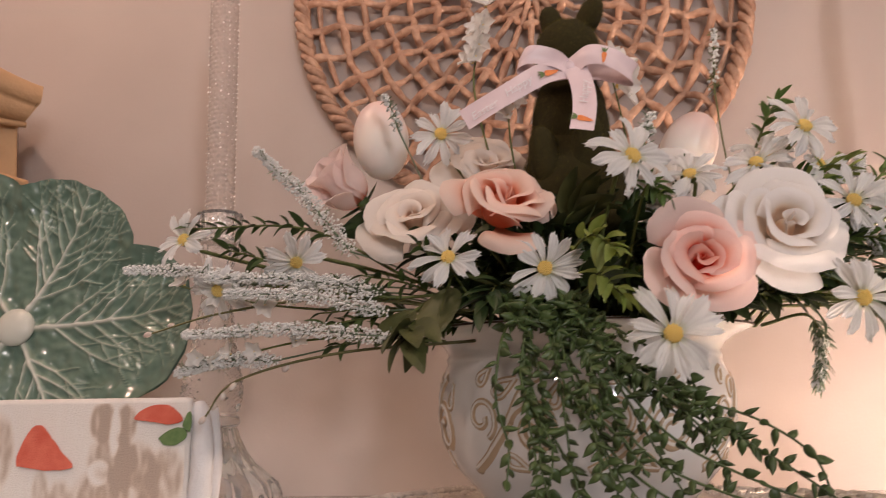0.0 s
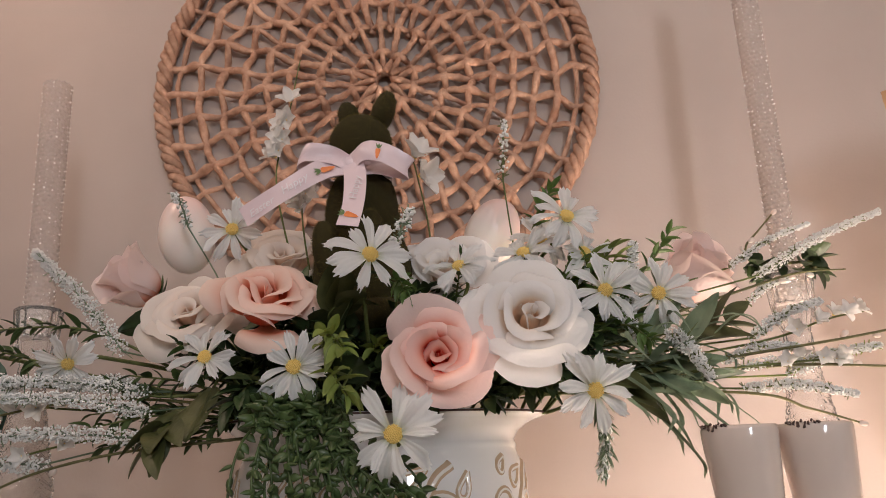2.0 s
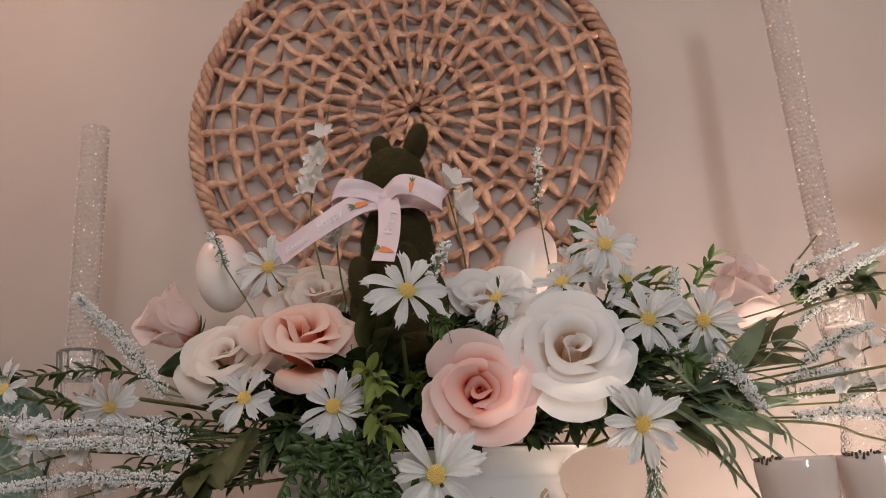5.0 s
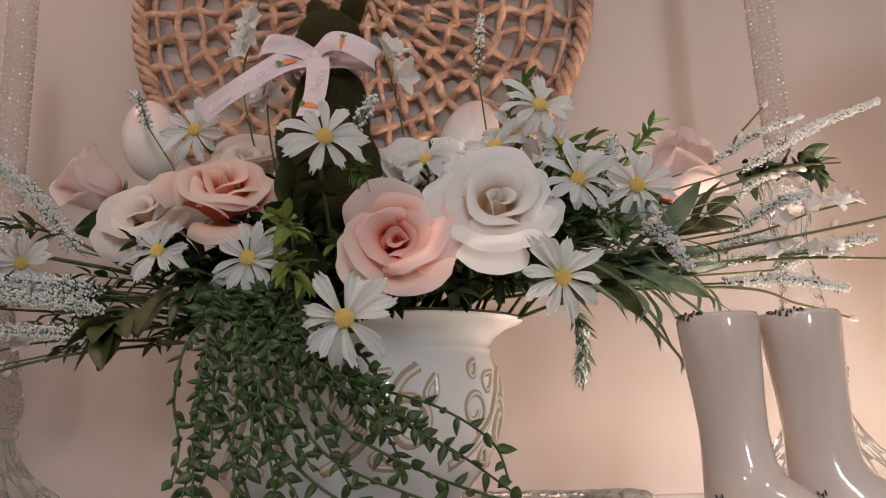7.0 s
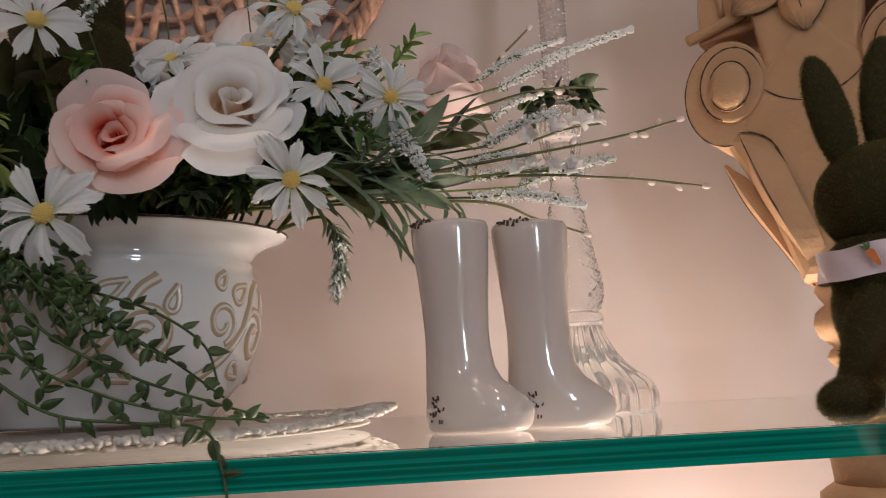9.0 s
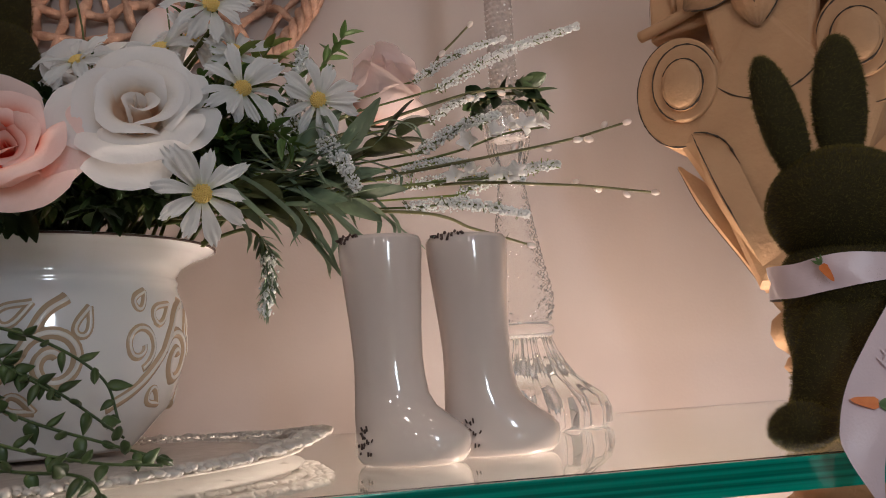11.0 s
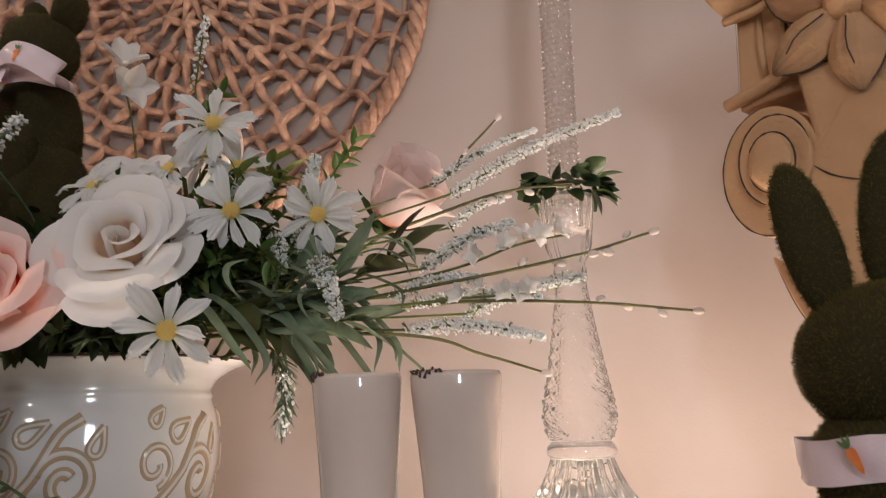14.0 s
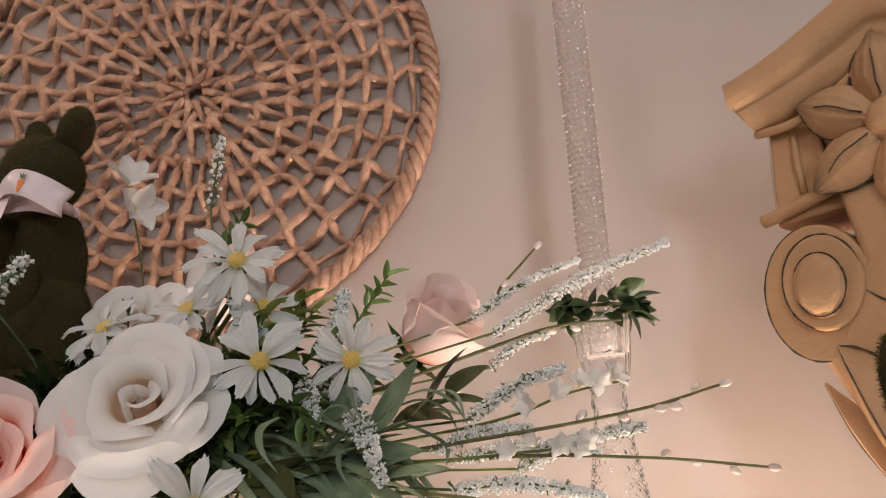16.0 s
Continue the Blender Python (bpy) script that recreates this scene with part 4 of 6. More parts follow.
def rabbit_bow():
    root = thing("satin_bow", "pink satin bow printed with small carrots and words", "ribbon", "satin ribbons", m=pose(0.0095, -0.2525, 0.3068) @ Matrix.Scale(0.952, 4))
    part("knot", blob(0.0068, 0.006, 0.0062, 14, 10, lambda p: 1 + 0.10 * math.sin(p.x * 14)), RIBBON, root)
    l1 = [(0, -0.002, 0), (-0.012, -0.010, 0.004), (-0.030, -0.012, 0.007), (-0.036, -0.004, 0.003), (-0.024, 0.002, -0.002), (0, 0.001, -0.001)]
    l2 = [(0, -0.002, 0), (0.012, -0.012, 0.006), (0.028, -0.014, 0.002), (0.045, -0.008, -0.008), (0.040, 0.0, -0.006), (0.020, 0.003, 0.0), (0, 0.001, 0)]
    part("loop", strip(l1, 0.014, (0.3, 0.1, 1), 34, 0.0014), RIBBON, root, "looped ribbon")
    right = part("loop", strip(l2, 0.017, (0.25, 0.1, 1), 40, 0.0016), RIBBON, root, "looped ribbon")
    p1 = [(0, -0.004, -0.001), (-0.020, -0.012, -0.008), (-0.048, -0.013, -0.024), (-0.078, -0.006, -0.040)]
    p2 = [(0.003, -0.006, -0.001), (0.006, -0.016, -0.018), (0.006, -0.024, -0.038), (0.002, -0.030, -0.058)]
    t1 = part("tail", strip(p1, 0.0165, (-0.3, 0.1, 1), 26, 0.0005), RIBBON, root, "hanging ribbon tail")
    t2 = part("tail", strip(p2, 0.0165, (1, -0.1, 0.10), 26, 0.0005), RIBBON, root, "hanging ribbon tail")
    flip = Matrix.Rotation(math.pi, 4, "Z")
    carrot(t1, ribbon_frame(p1, (-0.3, 0.1, 1), 0.30, 0.0009) @ pose(0.004, 0.001, 0, 0, 0, 175))
    lettering(t1, "Happy", ribbon_frame(p1, (-0.3, 0.1, 1), 0.58, 0.0011) @ flip, 0.0085)
    lettering(t1, "Easter", ribbon_frame(p1, (-0.3, 0.1, 1), 0.86, 0.0011) @ flip @ pose(0, -0.002, 0), 0.0085)
    carrot(t2, ribbon_frame(p2, (1, -0.1, 0.1), 0.86, 0.0009) @ pose(0, -0.004, 0, 0, 0, 78))
    lettering(t2, "Happy", ribbon_frame(p2, (1, -0.1, 0.1), 0.50, 0.0011) @ flip @ pose(0, -0.0005, 0, 0, 0, -8), 0.0085)
    carrot(right, ribbon_frame(l2, (0.25, 0.1, 1), 0.30, 0.0018) @ pose(0, 0.001, 0, 0, 0, -80), 0.8)
    part("neck_band", tube([(0.026 * math.cos(TAU * k / 24), 0.030 + 0.026 * math.sin(TAU * k / 24), 0.002) for k in range(25)], 0.004, 6), RIBBON, root)


rabbit_bow()


def rabbit_scarf():
    root = thing("satin_ribbon", "pink satin ribbon with printed carrots tied round the rabbit's neck", "ribbon", "satin ribbons", m=pose(0.4497, -0.366, 0.0750) @ Matrix.Scale(0.955, 4))
    c = [(0.0355 * math.cos(TAU * k / 40), 0.0305 * math.sin(TAU * k / 40), 0.003 * math.cos(TAU * k / 40)) for k in range(41)]

    def fn(u, v):
        x, y, z = c[min(40, int(round(v * 40)))]
        k = 1 + 0.022 * math.sin(v * 40 + u * 1.6) + 0.02 * math.sin(u * 3 + v * 70)
        return (x * k, y * k, z + u * 0.0078 * (1 - 0.55 * max(0, 1 - abs(v - 0.86) * 5)) + 0.0006 * math.sin(v * 31))
    band = part("neck_band", sheet(fn, 9, 41), RIBBON, root)
    part("knot", blob(0.008, 0.006, 0.006, 14, 10), RIBBON, root, m=pose(0.018, -0.030, 0.003))
    p = [(0.016, -0.031, 0.0), (0.004, -0.034, -0.020), (-0.014, -0.037, -0.040), (-0.028, -0.040, -0.058), (-0.034, -0.0425, -0.078), (-0.032, -0.0430, -0.102)]
    tail = part("tail", strip(p, 0.0195, (1, -0.1, -0.2), 40, 0.0006, 0.0, 0.24), RIBBON, root, "ribbon tail hanging over the shelf edge")
    carrot(tail, ribbon_frame(p, (1, -0.1, -0.2), 0.60, 0.001) @ pose(0, 0.004, 0, 0, 0, -75), 1.1)
    lettering(tail, "Happy", ribbon_frame(p, (1, -0.1, -0.2), 0.36, 0.0011) @ pose(0, 0, 0, 0, 0, 180), 0.0085, PRINT_PALE)
    carrot(band, pose(-0.0270, -0.0220, 0.002, 90, 0, -52) @ pose(0, 0, 0, 0, 0, -62), 0.85)


rabbit_scarf()


# ---- cabbage plate and towel ----
def cabbage_plate(at):
    root = thing("cabbage_plate", "glossy green cabbage-leaf plate with white veins, leaning on the wall", "plate", m=pose(*at, 82, 0, 0))
    lobes = [(0, 0.156, 0.26), (66, 0.133, 0.14), (126, 0.150, 0.22), (184, 0.145, 0.22), (240, 0.150, 0.22), (300, 0.146, 0.24)]
    rnd = random.Random(12)

    def reach(a):
        best = 0.09
        for d, r, drop in lobes:
            off = abs((math.degrees(a) - d + 180) % 360 - 180)
            best = max(best, r * (1 - drop * (off / 35) ** 3))
        return best * (1 + 0.010 * noise.noise((3 * math.cos(a), 3 * math.sin(a), 2.0)) + 0.006 * math.sin(a * 31))

    # veins as runs of short segments: start, end, half width
    runs = []

    def vein(p, heading, length, width, bend, steps, depth):
        step = length / steps
        for k in range(steps):
            q = p + Vector((math.cos(heading), math.sin(heading))) * step
            w0 = width * (1 - 0.75 * k / steps)
            runs.append((p.x, p.y, q.x, q.y, w0))
            if depth and k > 0:
                for s in ((1, -1) if depth > 1 else ((1,) if k % 2 else (-1,))):
                    if k < steps - 1 or depth > 1:
                        ln = (0.092 * (1 - 0.6 * k / steps) if depth > 1 else 0.022) * rnd.uniform(0.8, 1.15)
                        vein(q, heading + s * radians(rnd.uniform(36, 46)), ln, w0 * 0.50 + 0.0003, -s * rnd.uniform(0.03, 0.10), 6 if depth > 1 else 3, depth - 1)
            p = q
            heading += bend + rnd.uniform(-0.04, 0.04)

    for d, r, drop in lobes:
        vein(Vector((0, 0)), radians(d) + (-0.10 if d == 66 else 0.0), r * 0.95, 0.0034, 0.015, 9, 2)
    runs = np.array(runs)
    nu, nv = 560, 110
    ang = np.linspace(0, TAU, nu, endpoint=False)
    rim = np.array([reach(a) for a in ang])
    q = np.linspace(0.0, 1.0, nv)
    rr = q[:, None] * rim[None, :]
    px, py = (rr * np.cos(ang)).ravel(), (rr * np.sin(ang)).ravel()
    ridge = np.zeros(px.shape)
    for x0, y0, x1, y1, w in runs:
        dx, dy = x1 - x0, y1 - y0
        t = np.clip(((px - x0) * dx + (py - y0) * dy) / (dx * dx + dy * dy), 0, 1)
        dist = (px - x0 - t * dx) ** 2 + (py - y0 - t * dy) ** 2
        ridge = np.maximum(ridge, np.exp(-dist / (w * w)) * min(1.0, 0.45 + w * 220))
    qq = np.repeat(q, nu)
    wave = np.array([noise.noise((x * 55, y * 55, 4.0)) + 0.5 * noise.noise((x * 140, y * 140, 9.0)) for x, y in zip(px, py)])
    z = 0.020 * qq ** 3 + 0.0036 * ridge + 0.0034 * wave
    g = Geo()
    g.v = [(float(x), float(y), float(h)) for x, y, h in zip(px, py, z)]
    g.f = grid_faces(nu, nv, True)
    g.tone = [float(t) for t in np.clip(0.10 + 0.16 * wave + 0.92 * ridge, 0, 1)]
    part("bowl", g, CABBAGE, root)
    under = Geo()
    under.v = [(float(x) * 0.995, float(y) * 0.995, 0.020 * float(h) ** 3 - 0.005) for x, y, h in zip(px[::5], py[::5], qq[::5])]
    under.f, under.tone = [tuple(reversed(f)) for f in grid_faces(nu // 5, nv, True)], [0.2] * len(under.v)
    part("underside", under, CABBAGE, root)
    part("stalk", blob(0.0165, 0.0165, 0.007, 24, 12, None, lambda *p: 1.0), CABBAGE, root, "white stalk knob", m=pose(0, 0, 0.003))
    return root


cabbage_plate((-0.449, -0.115, 0.148))


def folded_towel(at):
    root = thing("tea_towel", "folded printed linen tea towel with red, brown and green print", "towel", m=pose(*at))
    body = Geo()
    for k in range(5):
        y = -0.010 + 0.009 * k
        body.add(box(-0.160 + 0.004 * (k % 2), y, 0.0, 0.0 - 0.003 * (k % 2), y + 0.0085, 0.0855 - 0.002 * k, 0.0038))
    part("folds", body, LINEN, root, smooth=True)
    part("folded_edge", tube(curve_points([(0.004, -0.004, 0.0), (0.008, -0.006, 0.03), (0.007, -0.004, 0.06), (0.002, 0.0, 0.082)], 16), [0.0075, 0.008, 0.0078, 0.008, 0.0082, 0.0078, 0.0075, 0.0078, 0.008, 0.0078, 0.0075, 0.0072, 0.007, 0.0066, 0.006, 0.004], 10), LINEN_EDGE, root, "white rolled hem")
    part("folded_edge", tube(curve_points([(0.006, 0.016, 0.0), (0.010, 0.015, 0.04), (0.006, 0.014, 0.078)], 12), 0.0055, 10), LINEN_EDGE, root, "white rolled hem")

    def patch(name, outline, mat, lab, out=0.0):
        g = Geo()
        soft = curve_points([Vector((x, z, 0)) for x, z in outline[-2:] + outline + outline[:2]], 8 * (len(outline) + 3) + 1)
        outline = [(p.x + 0.0005 * noise.noise((p.x * 900, p.y * 900, 0)), p.y + 0.0005 * noise.noise((p.x * 900, p.y * 900, 5))) for p in soft[16:-8:2]][:-4]
        front = -0.0112 - out
        g.v = [(x, front, z) for x, z in outline] + [(x, front + 0.0012, z) for x, z in outline]
        n = len(outline)
        g.f = [tuple(range(n))[::-1]] + [(i, (i + 1) % n, n + (i + 1) % n, n + i) for i in range(n)]
        g.tone = [0.0] * len(g.v)
        part(name, g, mat, root, lab, smooth=False)

    # printed animal: ears, head, chest, paws and the mushroom stems beside it
    shapes = [(-0.060, 0.070, 0.009, 0.014, 0.60), (-0.044, 0.068, 0.008, 0.015, 0.55), (-0.051, 0.062, 0.004, 0.016, -0.5), (-0.052, 0.046, 0.017, 0.016, 0.45), (-0.034, 0.030, 0.017, 0.026, 0.50), (-0.058, 0.020, 0.020, 0.020, 0.42), (-0.060, 0.036, 0.008, 0.009, -0.45),
              (-0.040, 0.016, 0.009, 0.012, -0.35), (-0.014, 0.034, 0.014, 0.020, 0.35), (-0.086, 0.018, 0.010, 0.014, 0.35), (-0.100, 0.024, 0.006, 0.016, 0.30), (-0.130, 0.050, 0.010, 0.026, 0.35), (-0.146, 0.020, 0.010, 0.016, 0.4), (-0.010, 0.010, 0.010, 0.008, 0.4)]

    def inked(u, v):
        x, z = -0.080 + 0.078 * u, 0.003 + 0.079 * v
        fur = noise.noise((x * 260, z * 90, 1.0))
        out = 0.06 + 0.05 * fur
        for cx, cz, rx, rz, ink in shapes:
            d = ((x - cx) / rx) ** 2 + ((z - cz) / rz) ** 2
            out += 1.35 * ink * (1 + 0.6 * fur) * max(0.0, min(1.0, 1.6 * (1.15 - d)))
        return max(0.0, min(0.8, out))
    part("printed_front", sheet(lambda u, v: (-0.080 + 0.078 * u, -0.0112 - 0.0006 * noise.noise((u * 3, v * 2, 0.0)), 0.003 + 0.079 * v), 150, 80, inked), PRINTED, root, "linen front with soft brown print")
    patch("red_print", [(-0.037, 0.071), (-0.034, 0.076), (-0.026, 0.0800), (-0.016, 0.0805), (-0.009, 0.077), (-0.004, 0.070), (-0.012, 0.0675), (-0.022, 0.0685)], PRINT_RED, "printed red shape", 0.002)
    patch("red_print", [(-0.116, 0.041), (-0.114, 0.055), (-0.108, 0.066), (-0.102, 0.068), (-0.096, 0.062), (-0.086, 0.050), (-0.078, 0.040), (-0.096, 0.038)], PRINT_RED, "printed red shape", 0.002)
    patch("green_print", [(-0.020, 0.058), (-0.012, 0.064), (-0.003, 0.065), (-0.001, 0.059), (-0.008, 0.054), (-0.016, 0.054)], PRINT_GREEN, "printed green leaf", 0.002)
    patch("green_print", [(-0.004, 0.066), (0.000, 0.076), (0.002, 0.072), (0.001, 0.062)], PRINT_GREEN, "printed green leaf", 0.002)
    return root


folded_towel((-0.256, -0.215, 0.0005))


# ---- flowers ----
HEART = Vector((0.025, -0.19, 0.125))


def add_stem(root, tip, mat=STEM, radius=0.0014, back=(0, 0.04, -0.04)):
    """A stem from a flower down into the vase, kept in the flower's own space."""
    inv = root.matrix_basis.inverted()
    tip = Vector(tip)
    mid = tip.lerp(HEART, 0.45) + Vector(back) * 0.5
    mid.z = max(mid.z, 0.152)
    pts = [inv @ p for p in curve_points([tip, tip + Vector(back) * 0.35, mid, HEART + Vector((0.5 * (mid.x - HEART.x), 0, 0.015)), HEART], 9)]
    k = 1 / root.matrix_basis.to_scale().x
    part("stem", tube(pts, radius * k, 6), mat, root)


def rose_petal(foot, length, lean0, lean1, curl, half, swirl, seed, tone0, tone1, size, fade):
    """One thin petal round the flower's axis: distance of its foot, length, lean from the axis at the foot and at the rim (degrees), how far the rim rolls back, half angle, how far one side tucks in."""
    nu, nv = 21, 17
    cols = []
    for i in range(nu):
        u = math.sin((2 * i / (nu - 1) - 1) * math.pi / 2)
        top = 1 - 0.30 * abs(u) ** 4.5 + 0.06 * noise.noise((u * 1.5 + seed, seed, 0.0))
        roll = 0.95 + 0.6 * noise.noise((u * 1.2 + seed, 7.0, seed))
        r, z, col = foot, 0.0, []
        for j in range(nv):
            v = j / (nv - 1)
            q = v * top
            lean = radians(lean0 + (lean1 - lean0) * min(1.0, q / 0.58) ** 0.9 + curl * roll * (max(0.0, v - 0.58) / 0.42) ** 1.15)
            if j:
                r += length * top / (nv - 1) * math.sin(lean)
                z += length * top / (nv - 1) * math.cos(lean)
            ruff = noise.noise((u * 1.6 + seed, v * 1.4, seed * 1.7))
            fine = noise.noise((u * 5.0 + seed, v * 2.0, seed))
            rr = max(0.012, r * (1 + swirl * u * v) + (0.08 * ruff + 0.028 * fine * v) * length * v)
            a = u * half * (0.60 + 0.40 * min(1.0, q * 1.7))
            col.append((size * rr * math.cos(a), size * rr * math.sin(a), size * (z + (0.05 * ruff + 0.012 * fine) * length * v * v)))
        cols.append(col)
    pts = [cols[i][j] for j in range(nv) for i in range(nu)]
    rise = [max(0.0, min(1.0, (j / (nv - 1) - 0.30 * fade) / 0.45)) for j in range(nv)]
    tone = [tone0 + (tone1 - tone0) * rise[j] ** 2 * (3 - 2 * rise[j]) for j in range(nv) for i in range(nu)]
    return pts, grid_faces(nu, nv), tone


# foot, length, lean at foot and rim, rolled rim, half angle, tuck, petals, deepest and palest tone
ROSE_FORMS = {
    "full": [(0.02, 0.58, 46, -34, 40, 2.4, 0.26, 2, 0.02, 0.36), (0.03, 0.74, 58, -26, 125, 2.0, 0.30, 2, 0.00, 0.66), (0.04, 0.90, 70, -18, 140, 1.85, 0.30, 2, 0.00, 0.86), (0.05, 1.02, 80, -12, 140, 1.50, 0.26, 3, 0.00, 0.92),
             (0.06, 1.14, 88, 0, 130, 1.25, 0.18, 3, 0.12, 0.97), (0.08, 1.16, 92, 34, 90, 0.95, 0.10, 4, 0.60, 1.0)],
    "heart": [(0.03, 0.72, 56, -42, 0, 2.4, 0.24, 2, 0.25, 0.60), (0.03, 0.76, 62, -20, 100, 1.9, 0.30, 2, 0.00, 0.90), (0.04, 0.90, 72, -6, 120, 1.60, 0.28, 3, 0.02, 1.0), (0.05, 1.04, 84, 12, 115, 1.25, 0.20, 3, 0.35, 1.0),
              (0.06, 1.14, 92, 34, 95, 1.05, 0.12, 4, 0.60, 1.0), (0.08, 1.16, 98, 62, 60, 0.85, 0.08, 4, 0.72, 1.0)],
    "cup": [(0.03, 0.92, 44, -28, 40, 2.5, 0.22, 2, 0.20, 0.75), (0.05, 1.10, 60, -20, 125, 1.9, 0.28, 2, 0.02, 0.92), (0.06, 1.18, 74, -12, 140, 1.60, 0.26, 3, 0.00, 1.0), (0.08, 1.18, 86, 6, 135, 1.25, 0.18, 3, 0.05, 1.0),
            (0.09, 1.24, 94, 38, 100, 0.80, 0.10, 3, 0.15, 1.0)],
    "bud": [(0.04, 0.94, 40, -22, 10, 2.5, 0.16, 2, 0.45, 0.85), (0.06, 1.06, 60, -20, 50, 2.0, 0.24, 2, 0.30, 0.95), (0.08, 1.12, 78, -18, 55, 1.75, 0.22, 3, 0.10, 1.0), (0.09, 1.10, 88, -12, 85, 1.45, 0.16, 2, 0.05, 1.0)]}


def rose(at, way, size, form, mat, seed, label, spin=0.0):
    rnd = random.Random(seed)
    root = thing("silk_rose", label, "rose", "roses in the vase", m=facing(at, way, spin))
    for k, (foot, length, lean0, lean1, curl, half, swirl, n, t0, t1) in enumerate(ROSE_FORMS[form]):
        for i in range(n):
            shp = rose_petal(foot, length * rnd.uniform(0.92, 1.08), lean0, lean1 + rnd.uniform(-7, 7), curl * rnd.uniform(0.6, 1.25), half * rnd.uniform(0.90, 1.10), swirl, rnd.uniform(0, 50), t0, t1, size, 0.4 if form == "bud" else 1.65 if k < 5 else 1.0)
            turn = TAU * i / n + rnd.uniform(-0.20, 0.20) + k * 1.25
            part("petal", shp, mat, root, m=Matrix.Rotation(turn, 4, "Z") @ pose(rnd.uniform(-0.02, 0.02) * size, rnd.uniform(-0.02, 0.02) * size, -0.45 * size, rnd.uniform(-5, 5), rnd.uniform(-6, 6), 0))
    inner = ROSE_FORMS[form][0]
    part("petal", rose_petal(0.01, inner[1] * 0.92, 14, -12, 0, 3.0, 0.45, seed, inner[8], inner[8] + 0.3, size, 0.6), mat, root, m=pose(0, 0, -0.45 * size))
    part("calyx", blob(0.16 * size, 0.16 * size, 0.18 * size, 12, 8), LEAF, root, "green calyx", m=pose(0, 0, -0.5 * size))
    sep = mesh_of("sepal", Geo().add(leaf(0.50 * size, 0.2 * size, -0.5 if form == "bud" else 0.6, 0.2, 6)), LEAF)
    for k in range(5):
        part("sepal", sep, LEAF, root, m=Matrix.Rotation(TAU * k / 5, 4, "Z") @ pose(0.05 * size, 0, -0.56 * size, 0, -8 if form == "bud" else 12, 0))
    add_stem(root, Vector(at) - Vector(way).normalized() * 0.6 * size, back=-0.05 * Vector(way).normalized())
    return root


rose((0.070, -0.320, 0.158), (0.05, -1, 0.14), 0.0352, "full", ROSE_PINK, 1, "open pink silk rose with a coral heart", 20)
rose((0.1252, -0.307, 0.182), (0.10, -1, 0.42), 0.0362, "heart", ROSE_WHITE, 2, "open white silk rose with a cream heart", 70)
rose((-0.0400, -0.284, 0.202), (0.22, -0.74, 0.62), 0.0335, "cup", ROSE_PEACH, 3, "half-open peach silk rose", 100)
rose((-0.1005, -0.258, 0.204), (-0.15, -0.80, 0.52), 0.0315, "heart", ROSE_CREAM, 4, "open cream silk rose", 40)
rose((-0.1530, -0.224, 0.2340), (-0.62, -0.58, 0.50), 0.0380, "bud", ROSE_PALE, 5, "pale pink silk rosebud", 30)
rose((0.2515, -0.215, 0.2225), (0.55, -0.52, 0.50), 0.0450, "bud", ROSE_PALE, 6, "dusty pink silk rosebud with a peach belly", 200)
rose((-0.048, -0.205, 0.254), (0.1, -0.75, 0.60), 0.033, "heart", ROSE_CREAM, 7, "cream silk rose behind the others", 0)
rose((0.072, -0.215, 0.240), (0.0, -0.75, 0.60), 0.034, "heart", ROSE_WHITE, 8, "white silk rose behind the others", 0)

DPETALS = []
for k in range(8):
    rnd = random.Random(40 + k)
    ln, wd, dr, ns, bend = rnd.uniform(0.94, 1.18), rnd.uniform(0.28, 0.37), rnd.uniform(-0.08, 0.34), rnd.uniform(0.03, 0.075), rnd.uniform(-0.13, 0.13)

    def daisy_petal(u, v, ln=ln, wd=wd, dr=dr, ns=ns, bend=bend, k=k):
        w = wd / 2 * (0.26 + 0.74 * math.sin(math.pi * min(1.0, 0.02 + v ** 1.15 * 0.74)) ** 1.1)
        tip = max(0.0, v - 0.74) / 0.26
        x = 0.14 + ln * 0.86 * v - tip * (ns * (1 + math.cos(u * 8.5 + k * 1.3)) + 0.15 * abs(u + 0.15 * math.sin(k * 2.0)) ** 2.3)
        z = 0.09 * math.sin(v * 2.8) - dr * v * v + 0.06 * u * u * (1 - 0.4 * v) + 0.022 * math.cos(u * 9) * v + 0.06 * noise.noise((u * 2, v * 3, k * 3.1)) * v
        return (x, u * w + bend * v * v, z)
    DPETALS.append(mesh_of("petal", Geo().add(sheet(daisy_petal, 13, 14)), DAISY))


def daisy_heart():
    g = Geo().add(blob(0.185, 0.185, 0.10, 16, 8))
    for k in range(70):
        q = math.sqrt(k / 70)
        a = k * 2.39996
        g.add(blob(0.026, 0.026, 0.036, 5, 4), pose(0.178 * q * math.cos(a), 0.178 * q * math.sin(a), 0.105 * math.sqrt(1 - q * q * 0.8)))
    return g


DHEART = mesh_of("flower_heart", daisy_heart(), POLLEN)


